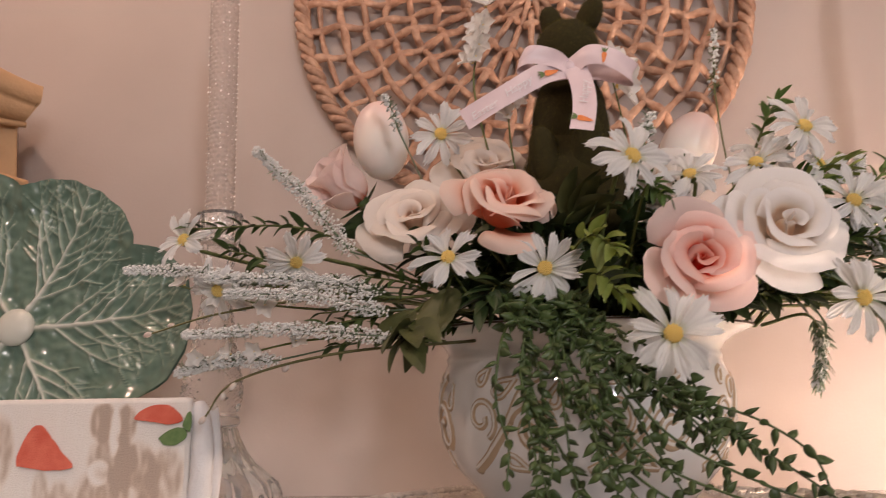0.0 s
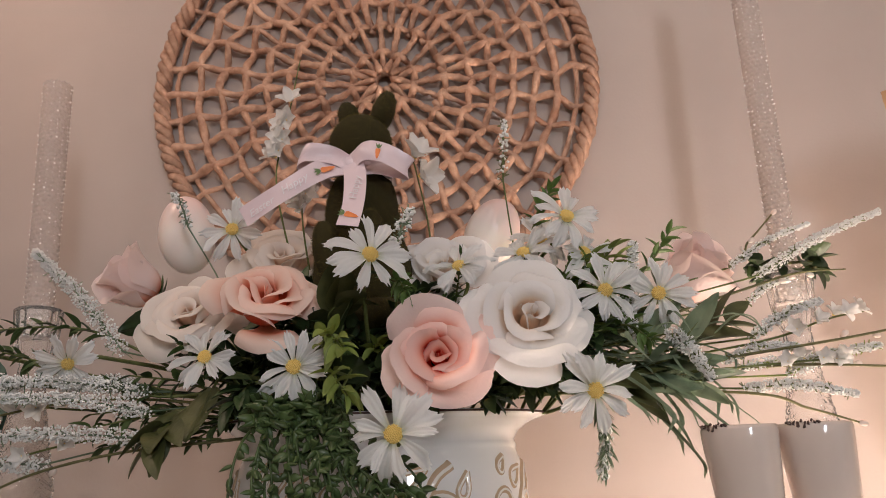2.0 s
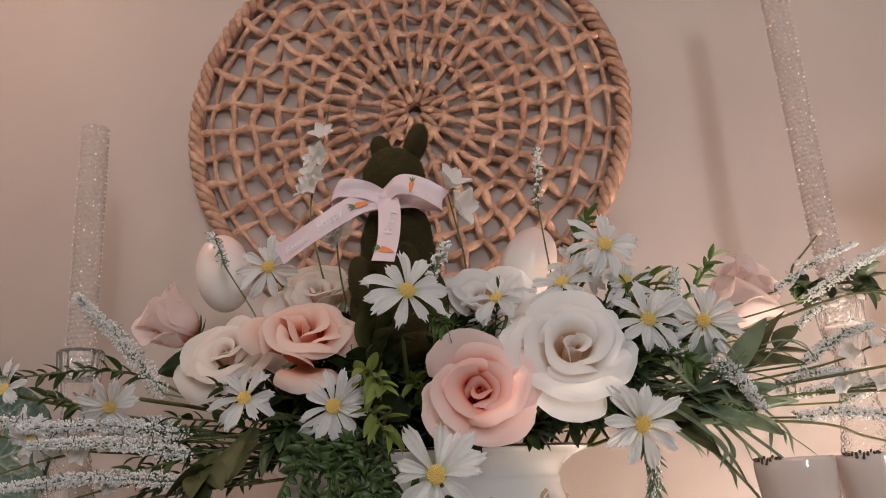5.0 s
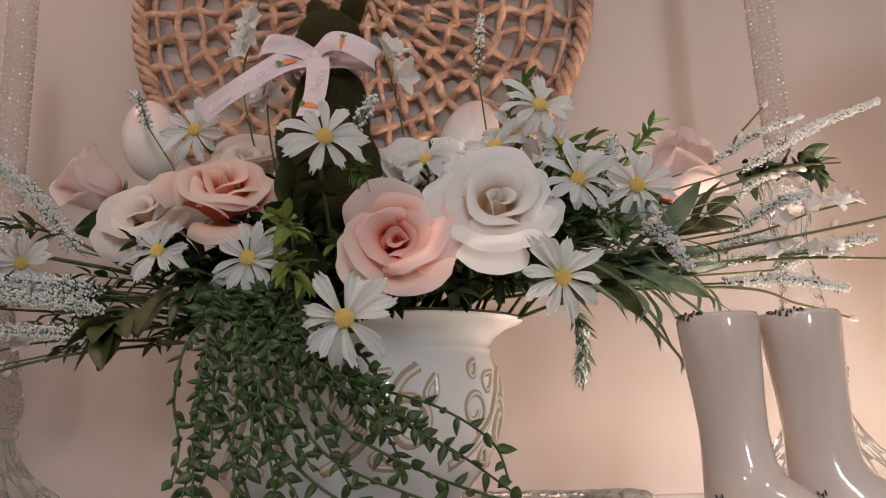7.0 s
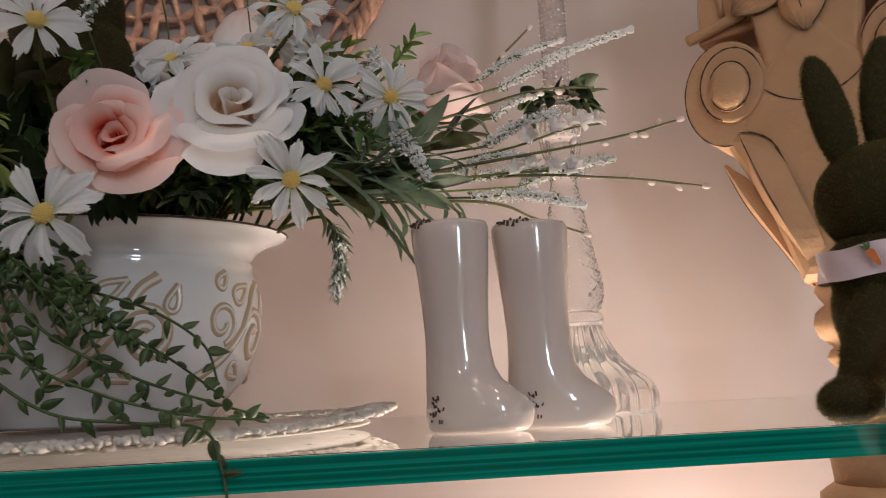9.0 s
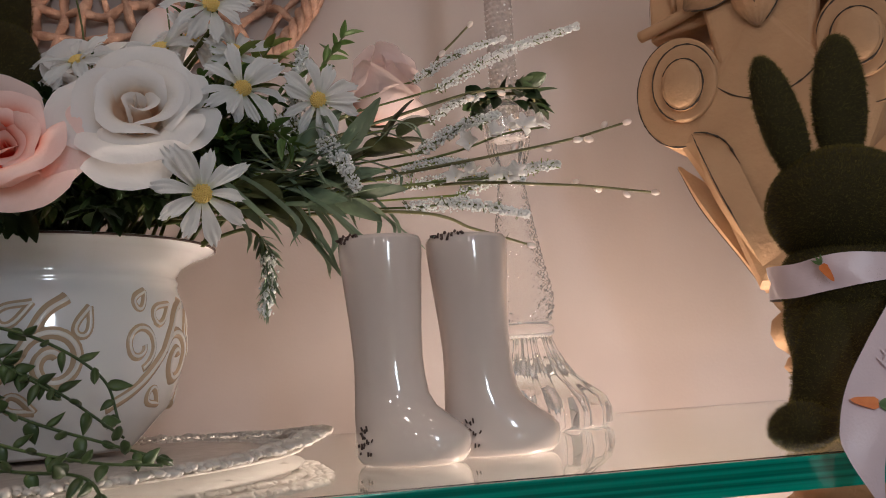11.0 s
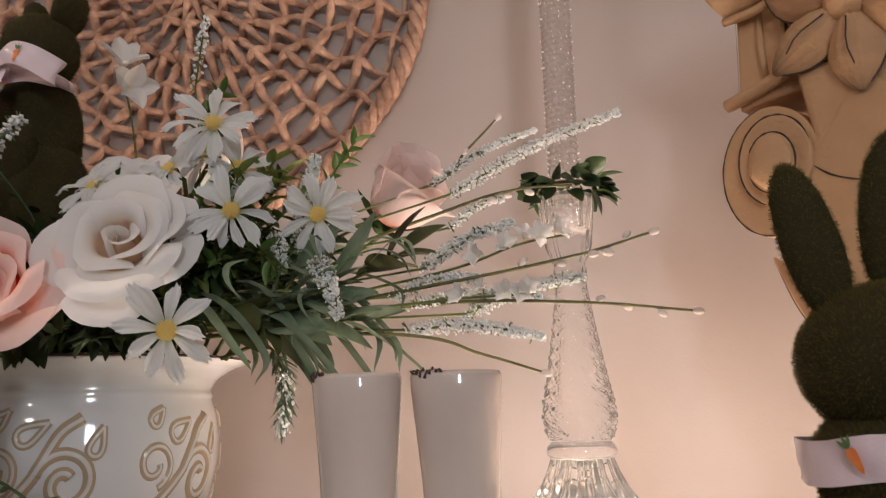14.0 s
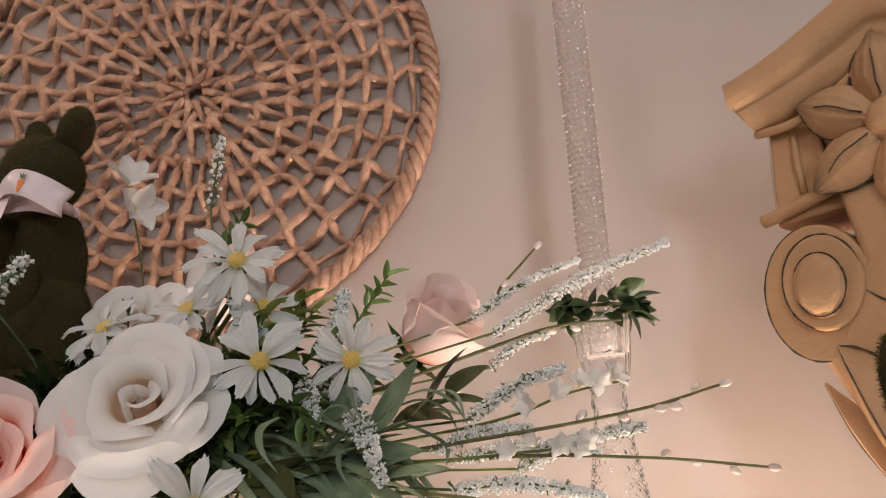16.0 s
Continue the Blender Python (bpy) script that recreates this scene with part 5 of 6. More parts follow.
def daisy(at, way, size, seed, petals=15, stem=True):
    rnd = random.Random(seed)
    root = thing("silk_daisy", "white silk daisy with a yellow heart", "daisy", "daisies in the vase", m=facing(at, way, rnd.uniform(0, 360), size))
    part("flower_heart", DHEART, POLLEN, root, "yellow pollen heart", m=pose(0, 0, 0.02))
    for k in range(petals):
        if rnd.random() < 0.04:
            continue
        a = TAU * k / petals + rnd.uniform(-0.22, 0.22)
        lift = rnd.uniform(-24, 12)
        part("petal", rnd.choice(DPETALS), DAISY, root, m=Matrix.Rotation(a, 4, "Z") @ pose(0, 0, -0.03 * (k % 2), rnd.uniform(-28, 28), lift, 0) @ Matrix.Scale(rnd.uniform(0.78, 1.08), 4))
    part("calyx", blob(0.17, 0.17, 0.14, 10, 6), STEM, root, m=pose(0, 0, -0.10))
    add_stem(root, Vector(at) - Vector(way).normalized() * size * 0.15, back=-0.04 * Vector(way).normalized())
    return root


DAISIES = [
    ((-0.082, -0.226, 0.271), (0.05, -1, 0.10), 0.0245), ((-0.076, -0.290, 0.167), (-0.15, -0.95, 0.30), 0.0235), ((-0.018, -0.301, 0.157), (0.05, -1, 0.10), 0.0245),
    ((0.032, -0.328, 0.217), (0.35, -0.90, 0.30), 0.0255), ((0.158, -0.317, 0.134), (0.15, -1, -0.05), 0.0255), ((0.045, -0.340, 0.113), (-0.10, -1, 0.20), 0.0270),
    ((0.157, -0.272, 0.253), (0.20, -0.85, 0.45), 0.0255), ((0.168, -0.262, 0.230), (0.45, -0.85, 0.35), 0.0240), ((0.175, -0.287, 0.198), (0.05, -1.0, 0.25), 0.0245), ((0.214, -0.263, 0.200), (0.10, -1, 0.05), 0.0250),
    ((0.128, -0.262, 0.232), (-0.20, -0.80, 0.60), 0.0245), ((0.084, -0.262, 0.225), (-0.30, -0.70, 0.65), 0.0240), ((-0.254, -0.258, 0.189), (-0.35, -0.90, 0.25), 0.0225), ((-0.228, -0.262, 0.154), (-0.10, -0.85, -0.45), 0.0225),
    ((-0.177, -0.262, 0.172), (0.10, -0.85, -0.50), 0.0220), ((0.142, -0.245, 0.246), (0.0, -1.0, 0.2), 0.0225)]
for k, (at, way, size) in enumerate(DAISIES):
    daisy(at, way, size * 1.03, 100 + k, 11 + k % 3)


# ---- sprigs ----
def octa(r, stretch=1.0):
    return [(r, 0, 0), (-r, 0, 0), (0, r, 0), (0, -r, 0), (0, 0, r * stretch), (0, 0, -r * stretch)], [(0, 2, 4), (2, 1, 4), (1, 3, 4), (3, 0, 4), (2, 0, 5), (1, 2, 5), (3, 1, 5), (0, 3, 5)]


def heather(base, tip, thick, seed, count=260, bow=(0, 0, 0.0), coarse=1.0, green=0.0):
    """A stem from the vase to base, then florets from base to tip."""
    rnd = random.Random(seed)
    base, tip = Vector(base), Vector(tip)
    root = thing("heather_sprig", "silk heather sprig set with tiny white florets", "heather sprig", "heather sprigs in the vase", m=Matrix.Translation(base))
    mid = (base + tip) / 2 + Vector(bow)
    spike = curve_points([base, mid, tip], 20)
    root_end = Vector((0.100 + 0.03 * rnd.random() if base.x > 0.1 else -0.06 - 0.03 * rnd.random() if base.x < -0.05 else base.x, -0.200 - 0.03 * rnd.random(), base.z * 0.4 + 0.085))
    low = curve_points([root_end, root_end.lerp(base, 0.5) + Vector((0, 0.006, 0.004)), base], 10)
    g = Geo()
    for k in range(count):
        q = rnd.random() ** 0.85
        p = spike[min(19, int(q * 19.99))] + (spike[min(19, int(q * 19.99) + 1)] - spike[min(19, int(q * 19.99))]) * rnd.random()
        d = Vector((rnd.gauss(0, 1), rnd.gauss(0, 1), rnd.gauss(0, 1))).normalized()
        r = thick * (1.0 - 0.55 * q) * rnd.uniform(0.55, 1.0) * (0.6 + 0.4 * min(1, q * 6))
        s = rnd.uniform(0.00055, 0.00100) * coarse
        g.add(octa(s, 1.3), Matrix.Translation(p + d * r - base) @ Euler((rnd.random() * 6, rnd.random() * 6, 0)).to_matrix().to_4x4())
    tagged(part("floret_spike", g, FLORET, root, "spike of tiny white florets", smooth=False), kind="stuff")
    twigs = Geo().add(tube([p - base for p in low[:-1] + spike], [0.0006] * 9 + [0.0007 - 0.0003 * k / 19 for k in range(20)], 6))
    for k in range(36):
        q = rnd.random()
        p = spike[int(q * 19)] - base
        d = Vector((rnd.gauss(0, 1), rnd.gauss(0, 1), rnd.gauss(0, 1))).normalized()
        twigs.add(tube([p, p + d * thick * 0.9], 0.00035, 4))
    part("stem", twigs, LEAF_GREY if base.x < 0.1 and not green else LEAF_LIME if green else STEM, root, smooth=False)
    return root


HEATHERS = [
    # left side
    ((-0.141, -0.262, 0.178), (-0.205, -0.265, 0.248), 0.0072, 300), ((-0.122, -0.268, 0.150), (-0.232, -0.272, 0.160), 0.0062, 300), ((-0.118, -0.272, 0.137), (-0.215, -0.285, 0.148), 0.0062, 300),
    ((-0.112, -0.275, 0.120), (-0.240, -0.282, 0.123), 0.0062, 340), ((-0.190, -0.255, 0.108), (-0.253, -0.258, 0.101), 0.0070, 240), ((-0.134, -0.250, 0.157), (-0.182, -0.252, 0.156), 0.0055, 160),
    ((-0.205, -0.262, 0.158), (-0.284, -0.275, 0.166), 0.0058, 240),
    # right side
    ((0.285, -0.248, 0.212), (0.379, -0.240, 0.256), 0.0058, 330), ((0.272, -0.235, 0.222), (0.333, -0.232, 0.252), 0.0040, 180), ((0.262, -0.262, 0.136), (0.330, -0.262, 0.130), 0.0062, 280), ((0.270, -0.262, 0.168), (0.318, -0.262, 0.190), 0.0060, 220),
    ((0.292, -0.255, 0.144), (0.352, -0.258, 0.160), 0.0066, 240), ((0.216, -0.272, 0.172), (0.232, -0.292, 0.142), 0.0085, 260), ((0.198, -0.245, 0.190), (0.206, -0.242, 0.240), 0.0085, 330), ((0.190, -0.262, 0.188), (0.196, -0.268, 0.170), 0.0080, 120),
    ((0.283, -0.232, 0.197), (0.312, -0.232, 0.212), 0.0045, 110), ((0.252, -0.255, 0.155), (0.300, -0.26, 0.162), 0.0055, 160), ((0.262, -0.255, 0.15), (0.330, -0.262, 0.150), 0.0052, 160),
    # upright spikes
    ((0.120, -0.218, 0.302), (0.124, -0.215, 0.352), 0.0050, 70), ((-0.112, -0.235, 0.272), (-0.122, -0.240, 0.296), 0.0050, 70), ((0.046, -0.30, 0.232), (0.054, -0.29, 0.256), 0.0062, 80)]
for k, (a, b, w, n) in enumerate(HEATHERS):
    heather(a, b, w * (1.2 if k < 7 else 1.2 if k > 17 else 0.92), 500 + k, int(n * (3.4 if k < 7 else 0.9 if k > 17 else 2.9)), (0, 0, 0.004), coarse=1.7 if k > 17 else 1.0, green=(k in (11, 16, 17)))


LEAFSHAPES = {}


def leaf_mesh(kind):
    sizes = {"needle": (0.014, 0.0028, 0.15, 0.2, LEAF), "small": (0.016, 0.0062, 0.3, 0.25, LEAF), "dark": (0.024, 0.0100, 0.3, 0.25, LEAF_DARK), "lime": (0.021, 0.0075, 0.3, 0.3, LEAF_LIME),
             "grey": (0.036, 0.0125, 0.22, 0.18, LEAF_GREY), "broad": (0.040, 0.0170, 0.3, 0.2, LEAF_OLIVE), "fresh": (0.015, 0.0050, 0.3, 0.3, LEAF_FRESH), "rosemary": (0.013, 0.0022, 0.3, 0.2, LEAF_GREY)}
    if kind not in LEAFSHAPES:
        ln, w, bend, fold, mat = sizes[kind]
        LEAFSHAPES[kind] = mesh_of("leaf", Geo().add(leaf(ln, w, bend, fold, 10, 0.75)), mat)
    return LEAFSHAPES[kind]


def leafy_sprig(ctrl, kind, count, seed, start=0.35, label="silk greenery sprig with narrow pointed leaves", angle=50, size=1.0, mat=STEM):
    rnd = random.Random(seed)
    ctrl = [Vector(p) for p in ctrl]
    root = thing("greenery_sprig", label, "greenery", "greenery in the vase", m=Matrix.Translation(ctrl[0]))
    line = curve_points(ctrl, 24)
    part("stem", tube([p - ctrl[0] for p in line], [0.0013 - 0.0008 * k / 23 for k in range(24)], 5), mat, root)
    me = leaf_mesh(kind)
    for k in range(count):
        q = start + (1 - start) * (k + 0.5) / count
        i = min(22, int(q * 23))
        p = line[i].lerp(line[i + 1], q * 23 - i)
        ahead = (line[i + 1] - line[i]).normalized()
        side = ahead.orthogonal().normalized()
        side = Matrix.Rotation(k * 2.4 + rnd.uniform(-0.5, 0.5), 3, ahead) @ side
        a = radians((angle * 0.62 if kind in ("grey", "broad") else angle) * rnd.uniform(0.7, 1.25) * (1 - 0.45 * (q > 0.93)))
        way = ahead * math.cos(a) + side * math.sin(a)
        part("leaf", me, None, root, m=along(p - ctrl[0], way, rnd.uniform(-40, 40), size * rnd.uniform(0.75, 1.2) * (1.1 - 0.35 * q)))
    return root


# crown of leaves that fills the vase
rnd = random.Random(77)
for k in range(64):
    a = rnd.uniform(0, TAU)
    el = rnd.uniform(0.22, 1.15)
    tip = Vector((0.030 + 0.122 * math.cos(a) * math.cos(el), -0.205 + 0.085 * math.sin(a) * math.cos(el), 0.144 + 0.080 * math.sin(el)))
    if 0.02 < tip.x < 0.17:
        tip.y = max(tip.y, -0.262)
    kind = ("dark", "small", "dark", "fresh", "small", "lime" if k % 3 == 0 else "dark")[k % 6]
    mid = HEART.lerp(tip, 0.55) + Vector((0, 0, 0.02))
    leafy_sprig([HEART + Vector((rnd.uniform(-0.05, 0.05), rnd.uniform(-0.04, 0.04), 0.0)), mid, tip], kind, 16, 900 + k, 0.35)
# greenery that shows between the flowers
SPRIGS = [
    ([(-0.02, -0.24, 0.14), (0.004, -0.315, 0.172), (0.018, -0.338, 0.160)], "lime", 16, "yellow-green silk leaf sprig"), ([(0.02, -0.26, 0.15), (0.010, -0.322, 0.150), (0.020, -0.338, 0.135)], "lime", 13, "yellow-green silk leaf sprig"),
    ([(0.04, -0.25, 0.16), (0.045, -0.300, 0.205), (0.052, -0.318, 0.196)], "fresh", 20, "fresh green silk leaf sprig"), ([(0.08, -0.22, 0.15), (0.115, -0.255, 0.160), (0.150, -0.275, 0.152)], "lime", 12, "yellow-green silk leaf sprig"),
    ([(0.08, -0.22, 0.148), (0.100, -0.255, 0.155), (0.140, -0.280, 0.148)], "small", 18, "green silk leaf sprig"), ([(0.12, -0.22, 0.2), (0.14, -0.25, 0.262), (0.152, -0.252, 0.282)], "fresh", 16, "fresh green silk leaf sprig"),
    ([(0.18, -0.23, 0.19), (0.215, -0.245, 0.225), (0.231, -0.248, 0.247)], "fresh", 14, "fresh green silk leaf sprig"), ([(0.15, -0.24, 0.17), (0.185, -0.275, 0.178), (0.200, -0.29, 0.165)], "fresh", 18, "fresh green silk leaf sprig"),
    ([(-0.10, -0.24, 0.16), (-0.17, -0.255, 0.195), (-0.250, -0.258, 0.197)], "small", 30, "green silk leaf sprig"), ([(-0.13, -0.24, 0.15), (-0.185, -0.255, 0.170), (-0.225, -0.258, 0.182)], "small", 20, "green silk leaf sprig"),
    ([(-0.08, -0.25, 0.15), (-0.118, -0.258, 0.148), (-0.150, -0.260, 0.158)], "needle", 30, "green silk needle sprig"), 
    ([(0.14, -0.24, 0.15), (0.190, -0.268, 0.150), (0.222, -0.275, 0.158)], "grey", 9, "grey-green silk leaf sprig"), ([(0.15, -0.24, 0.145), (0.200, -0.262, 0.140), (0.235, -0.268, 0.142)], "grey", 9, "grey-green silk leaf sprig"),
    ([(0.13, -0.24, 0.145), (0.170, -0.268, 0.142), (0.195, -0.278, 0.138)], "broad", 6, "broad green silk leaf sprig"), ([(0.19, -0.23, 0.16), (0.235, -0.252, 0.168), (0.262, -0.252, 0.182)], "broad", 6, "broad green silk leaf sprig"),
    ([(-0.09, -0.25, 0.13), (-0.098, -0.285, 0.128), (-0.100, -0.300, 0.118)], "broad", 7, "broad green silk leaf sprig"), ([(0.0, -0.23, 0.17), (-0.002, -0.275, 0.190), (0.008, -0.285, 0.20)], "broad", 7, "broad green silk leaf sprig"),
    ([(-0.05, -0.24, 0.17), (-0.066, -0.250, 0.172), (-0.10, -0.245, 0.176)], "dark", 14, "dark green silk leaf sprig"), ([(-0.03, -0.25, 0.15), (-0.045, -0.290, 0.150), (-0.055, -0.300, 0.135)], "dark", 16, "dark green silk leaf sprig"),
    ([(0.14, -0.21, 0.13), (0.170, -0.216, 0.136), (0.180, -0.210, 0.114), (0.177, -0.206, 0.088)], "rosemary", 90, "drooping silk rosemary sprig with pale tips")]
for k, (ctrl, kind, n, label) in enumerate(SPRIGS):
    leafy_sprig(ctrl, kind, n, 1300 + k, 0.4, label)


# pale tips of the rosemary sprig
rnd = random.Random(17)
tips = Geo()
for p in curve_points([Vector((0.179, -0.213, 0.120)), Vector((0.180, -0.210, 0.112)), Vector((0.178, -0.207, 0.098)), Vector((0.177, -0.206, 0.086))], 60):
    for k in range(4):
        d = Vector((rnd.gauss(0, 1), rnd.gauss(0, 1), rnd.gauss(0, 0.6))).normalized()
        tips.add(octa(rnd.uniform(0.0007, 0.0013), 1.4), Matrix.Translation(p + d * rnd.uniform(0.001, 0.0052) - Vector((0.177, -0.206, 0.088))))
solid("rosemary_florets", tips, FLORET, "tiny white florets on the drooping rosemary sprig", "florets", m=pose(0.177, -0.206, 0.088), kind="stuff", smooth=False)


# leaves behind the upper flowers
rnd = random.Random(99)
for k in range(30):
    tip = Vector((rnd.uniform(-0.11, 0.21), rnd.uniform(-0.255, -0.20), rnd.uniform(0.175, 0.245)))
    tip.z -= 0.25 * max(0, abs(tip.x - 0.06) - 0.09)
    start = Vector((0.6 * tip.x + 0.015, -0.20, 0.13))
    kind = ("dark", "small", "fresh", "dark", "needle")[k % 5]
    leafy_sprig([start, start.lerp(tip, 0.55) + Vector((0, 0, 0.004)), tip], kind, 26 if kind == "needle" else 18, 4000 + k, 0.35)
# fresh tips beside the white rose
rnd = random.Random(55)
for k in range(9):
    tip = Vector((rnd.uniform(0.150, 0.205), rnd.uniform(-0.285, -0.245), rnd.uniform(0.175, 0.245)))
    start = Vector((0.12, -0.21, 0.15))
    leafy_sprig([start, start.lerp(tip, 0.6) + Vector((0, 0, 0.004)), tip], ("fresh", "lime", "fresh")[k % 3], 14, 4600 + k, 0.5, "fresh green silk leaf sprig")
# dark leaves low in the mouth of the vase
rnd = random.Random(66)
for k in range(18):
    tip = Vector((-0.07 + 0.205 * (k + rnd.random()) / 18, rnd.uniform(-0.262, -0.215), rnd.uniform(0.146, 0.168)))
    start = Vector((0.019 + (tip.x - 0.019) * 0.7, -0.19, 0.136))
    leafy_sprig([start, start.lerp(tip, 0.55) + Vector((0, 0, 0.010)), tip], ("dark", "small", "dark")[k % 3], 18, 4700 + k, 0.3, "dark green silk leaf sprig")
# leaves that cover the stems at the front of the mouth
rnd = random.Random(67)
for k in range(20):
    x = 0.030 + 0.130 * (k + rnd.random()) / 20
    tip = Vector((x, rnd.uniform(-0.292, -0.272), rnd.uniform(0.134, 0.156)))
    start = Vector((0.6 * x + 0.012, -0.215, 0.138))
    leafy_sprig([start, start.lerp(tip, 0.55) + Vector((0, 0, 0.008)), tip], ("dark", "fresh", "dark", "small")[k % 4], 15, 4800 + k, 0.35, "dark green silk leaf sprig")
# leaf masses at both sides and behind the front flowers
rnd = random.Random(88)
for k in range(34):
    side = k % 4
    if side < 2:
        tip = Vector((rnd.uniform(0.145, 0.215), rnd.uniform(-0.290, -0.215), rnd.uniform(0.150, 0.200)))
        start = Vector((0.12, -0.22, 0.148))
    elif side == 2:
        tip = Vector((rnd.uniform(-0.165, -0.085), rnd.uniform(-0.29, -0.22), rnd.uniform(0.110, 0.185)))
        start = Vector((-0.05, -0.22, 0.13))
    else:
        tip = Vector((rnd.uniform(-0.09, 0.17), rnd.uniform(-0.30, -0.265), rnd.uniform(0.146, 0.185)))
        start = Vector((tip.x * 0.7, -0.22, 0.14))
        if 0.02 < tip.x < 0.17:
            tip.y = max(tip.y, -0.266)
    kind = (("dark", "fresh", "small", "grey", "fresh", "lime")[k % 6] if side < 2 else ("dark", "broad", "small", "needle")[k % 4] if side == 2 else ("dark", "small", "dark", "lime", "fresh")[k % 5])
    leafy_sprig([start, start.lerp(tip, 0.55) + Vector((0, 0, 0.008)), tip], kind, {"grey": 8, "broad": 7, "needle": 30}.get(kind, 16), 3000 + k, 0.4)


def strap_leaf(ctrl, width, mat, seed):
    """A long grass blade."""
    pts = curve_points(ctrl, 16)
    base = pts[0]

    def fn(u, v):
        i = int(round(v * 15))
        ahead = (pts[min(15, i + 1)] - pts[max(0, i - 1)]).normalized()
        side = ahead.cross(Vector((0.2, -0.5, 1))).normalized()
        w = width / 2 * (1 - v ** 3) * (0.5 + 0.5 * min(1, v * 4))
        return pts[i] - base + side * (u * w) + Vector((0, 0, abs(u) * w * 0.4))
    solid("grass_blade", sheet(fn, 5, 16), mat, "long curving silk grass blade", "greenery", "greenery in the vase", m=Matrix.Translation(base))


rnd = random.Random(31)
for k in range(28):
    start = Vector((rnd.uniform(0.10, 0.16), rnd.uniform(-0.255, -0.205), rnd.uniform(0.148, 0.172)))
    reach = rnd.uniform(0.06, 0.12)
    rise = rnd.uniform(-0.35, 0.10)
    way = Vector((1.0, rnd.uniform(-0.7, 0.1), rise)).normalized() * reach
    end = start + way + Vector((0, 0, -rnd.uniform(0.004, 0.022)))
    curl = end + Vector((rnd.uniform(-0.004, 0.014), -0.003, -rnd.uniform(0.008, 0.024)))
    strap_leaf([start, start + way * 0.6 + Vector((0, 0, 0.012)), end, curl], rnd.uniform(0.0040, 0.0070), rnd.choice((LEAF_GREY, STRAP, STRAP)), k)


def willow(ctrl, buds, seed, mat=TWIG, bud_size=0.0030, label="bare twig with pale pussy-willow buds"):
    rnd = random.Random(seed)
    ctrl = [Vector(p) for p in ctrl]
    root = thing("willow_twig", label, "twig", "willow twigs in the vase", m=Matrix.Translation(ctrl[0]))
    line = curve_points(ctrl, 40)
    part("stem", tube([p - ctrl[0] for p in line], [(0.0011 - 0.0005 * k / 39) * (1 + 0.18 * noise.noise((k * 0.9, seed, 0))) for k in range(40)], 6), mat, root)
    me = mesh_of("bud", Geo().add(blob(bud_size, bud_size * 0.62, bud_size * 0.62, 12, 8)), BUD)
    for q in buds:
        i = min(38, int(q * 39))
        ahead = (line[i + 1] - line[i]).normalized()
        side = Matrix.Rotation(rnd.uniform(0, TAU), 3, ahead) @ ahead.orthogonal().normalized()
        if q >= 0.99:
            side = Vector()
        part("bud", me, BUD, root, m=along(line[i] - ctrl[0] + side * 0.0028 + ahead * (0.004 if q >= 0.99 else 0), ahead + side * 0.5, 0, rnd.uniform(0.85, 1.1)))
    return root


willow([(0.10, -0.205, 0.145), (0.27, -0.262, 0.158), (0.345, -0.282, 0.166), (0.385, -0.288, 0.175)], (0.55, 0.66, 0.75, 0.82, 0.9, 1.0), 1)
willow([(0.10, -0.205, 0.145), (0.27, -0.255, 0.150), (0.350, -0.265, 0.146), (0.407, -0.269, 0.1385)], (0.6, 0.72, 0.80, 0.9, 1.0), 2)
willow([(0.10, -0.205, 0.145), (0.255, -0.262, 0.134), (0.300, -0.262, 0.122), (0.330, -0.262, 0.112)], (1.0,), 3)
willow([(0.13, -0.205, 0.165), (0.268, -0.225, 0.222), (0.292, -0.228, 0.243), (0.311, -0.228, 0.262)], (0.55, 0.68, 1.0), 4)
willow([(0.13, -0.21, 0.165), (0.28, -0.235, 0.206), (0.32, -0.235, 0.216), (0.352, -0.235, 0.217)], (0.5, 0.62, 0.76), 5)
willow([(-0.06, -0.24, 0.12), (-0.15, -0.255, 0.112), (-0.215, -0.258, 0.095), (-0.235, -0.258, 0.072)], (0.5, 0.6, 0.7, 0.8, 0.9, 1.0), 6)
willow([(-0.06, -0.24, 0.14), (-0.15, -0.255, 0.148), (-0.225, -0.256, 0.140), (-0.275, -0.258, 0.126)], (0.6, 0.75, 0.9, 1.0), 7)


def blossom_stem(ctrl, spots, seed, size=0.010, mat=STEM):
    """A twig of small five-petalled white blossoms."""
    rnd = random.Random(seed)
    ctrl = [Vector(p) for p in ctrl]
    root = thing("blossom_twig", "green twig with small cream-white silk blossoms", "blossom twig", "blossom twigs in the vase", m=Matrix.Translation(ctrl[0]))
    line = curve_points(ctrl, 40)
    part("stem", tube([p - ctrl[0] for p in line], [0.0009 - 0.0004 * k / 39 for k in range(40)], 6), mat, root)
    pet = mesh_of("petal", Geo().add(sheet(lambda u, v: (size * v, u * size * 0.34 * math.sin(math.pi * min(1, 0.12 + v * 0.82)), size * (0.35 * v - 0.25 * v * v + 0.12 * u * u)), 5, 7)), BLOSSOM)
    for q in spots:
        i = min(38, int(q * 39))
        side = Vector((rnd.uniform(-0.8, 0.8), rnd.uniform(-1.0, -0.5), rnd.uniform(-0.2, 0.7))).normalized()
        b = part("blossom", octa(size * 0.12), POLLEN, root, m=facing(line[i] - ctrl[0] + side * 0.003, side, rnd.uniform(0, 90)))
        for k in range(5):
            part("petal", pet, BLOSSOM, b, m=Matrix.Rotation(TAU * k / 5 + rnd.uniform(-0.2, 0.2), 4, "Z") @ pose(0, 0, 0, 0, rnd.uniform(-45, -15), 0))
    return root


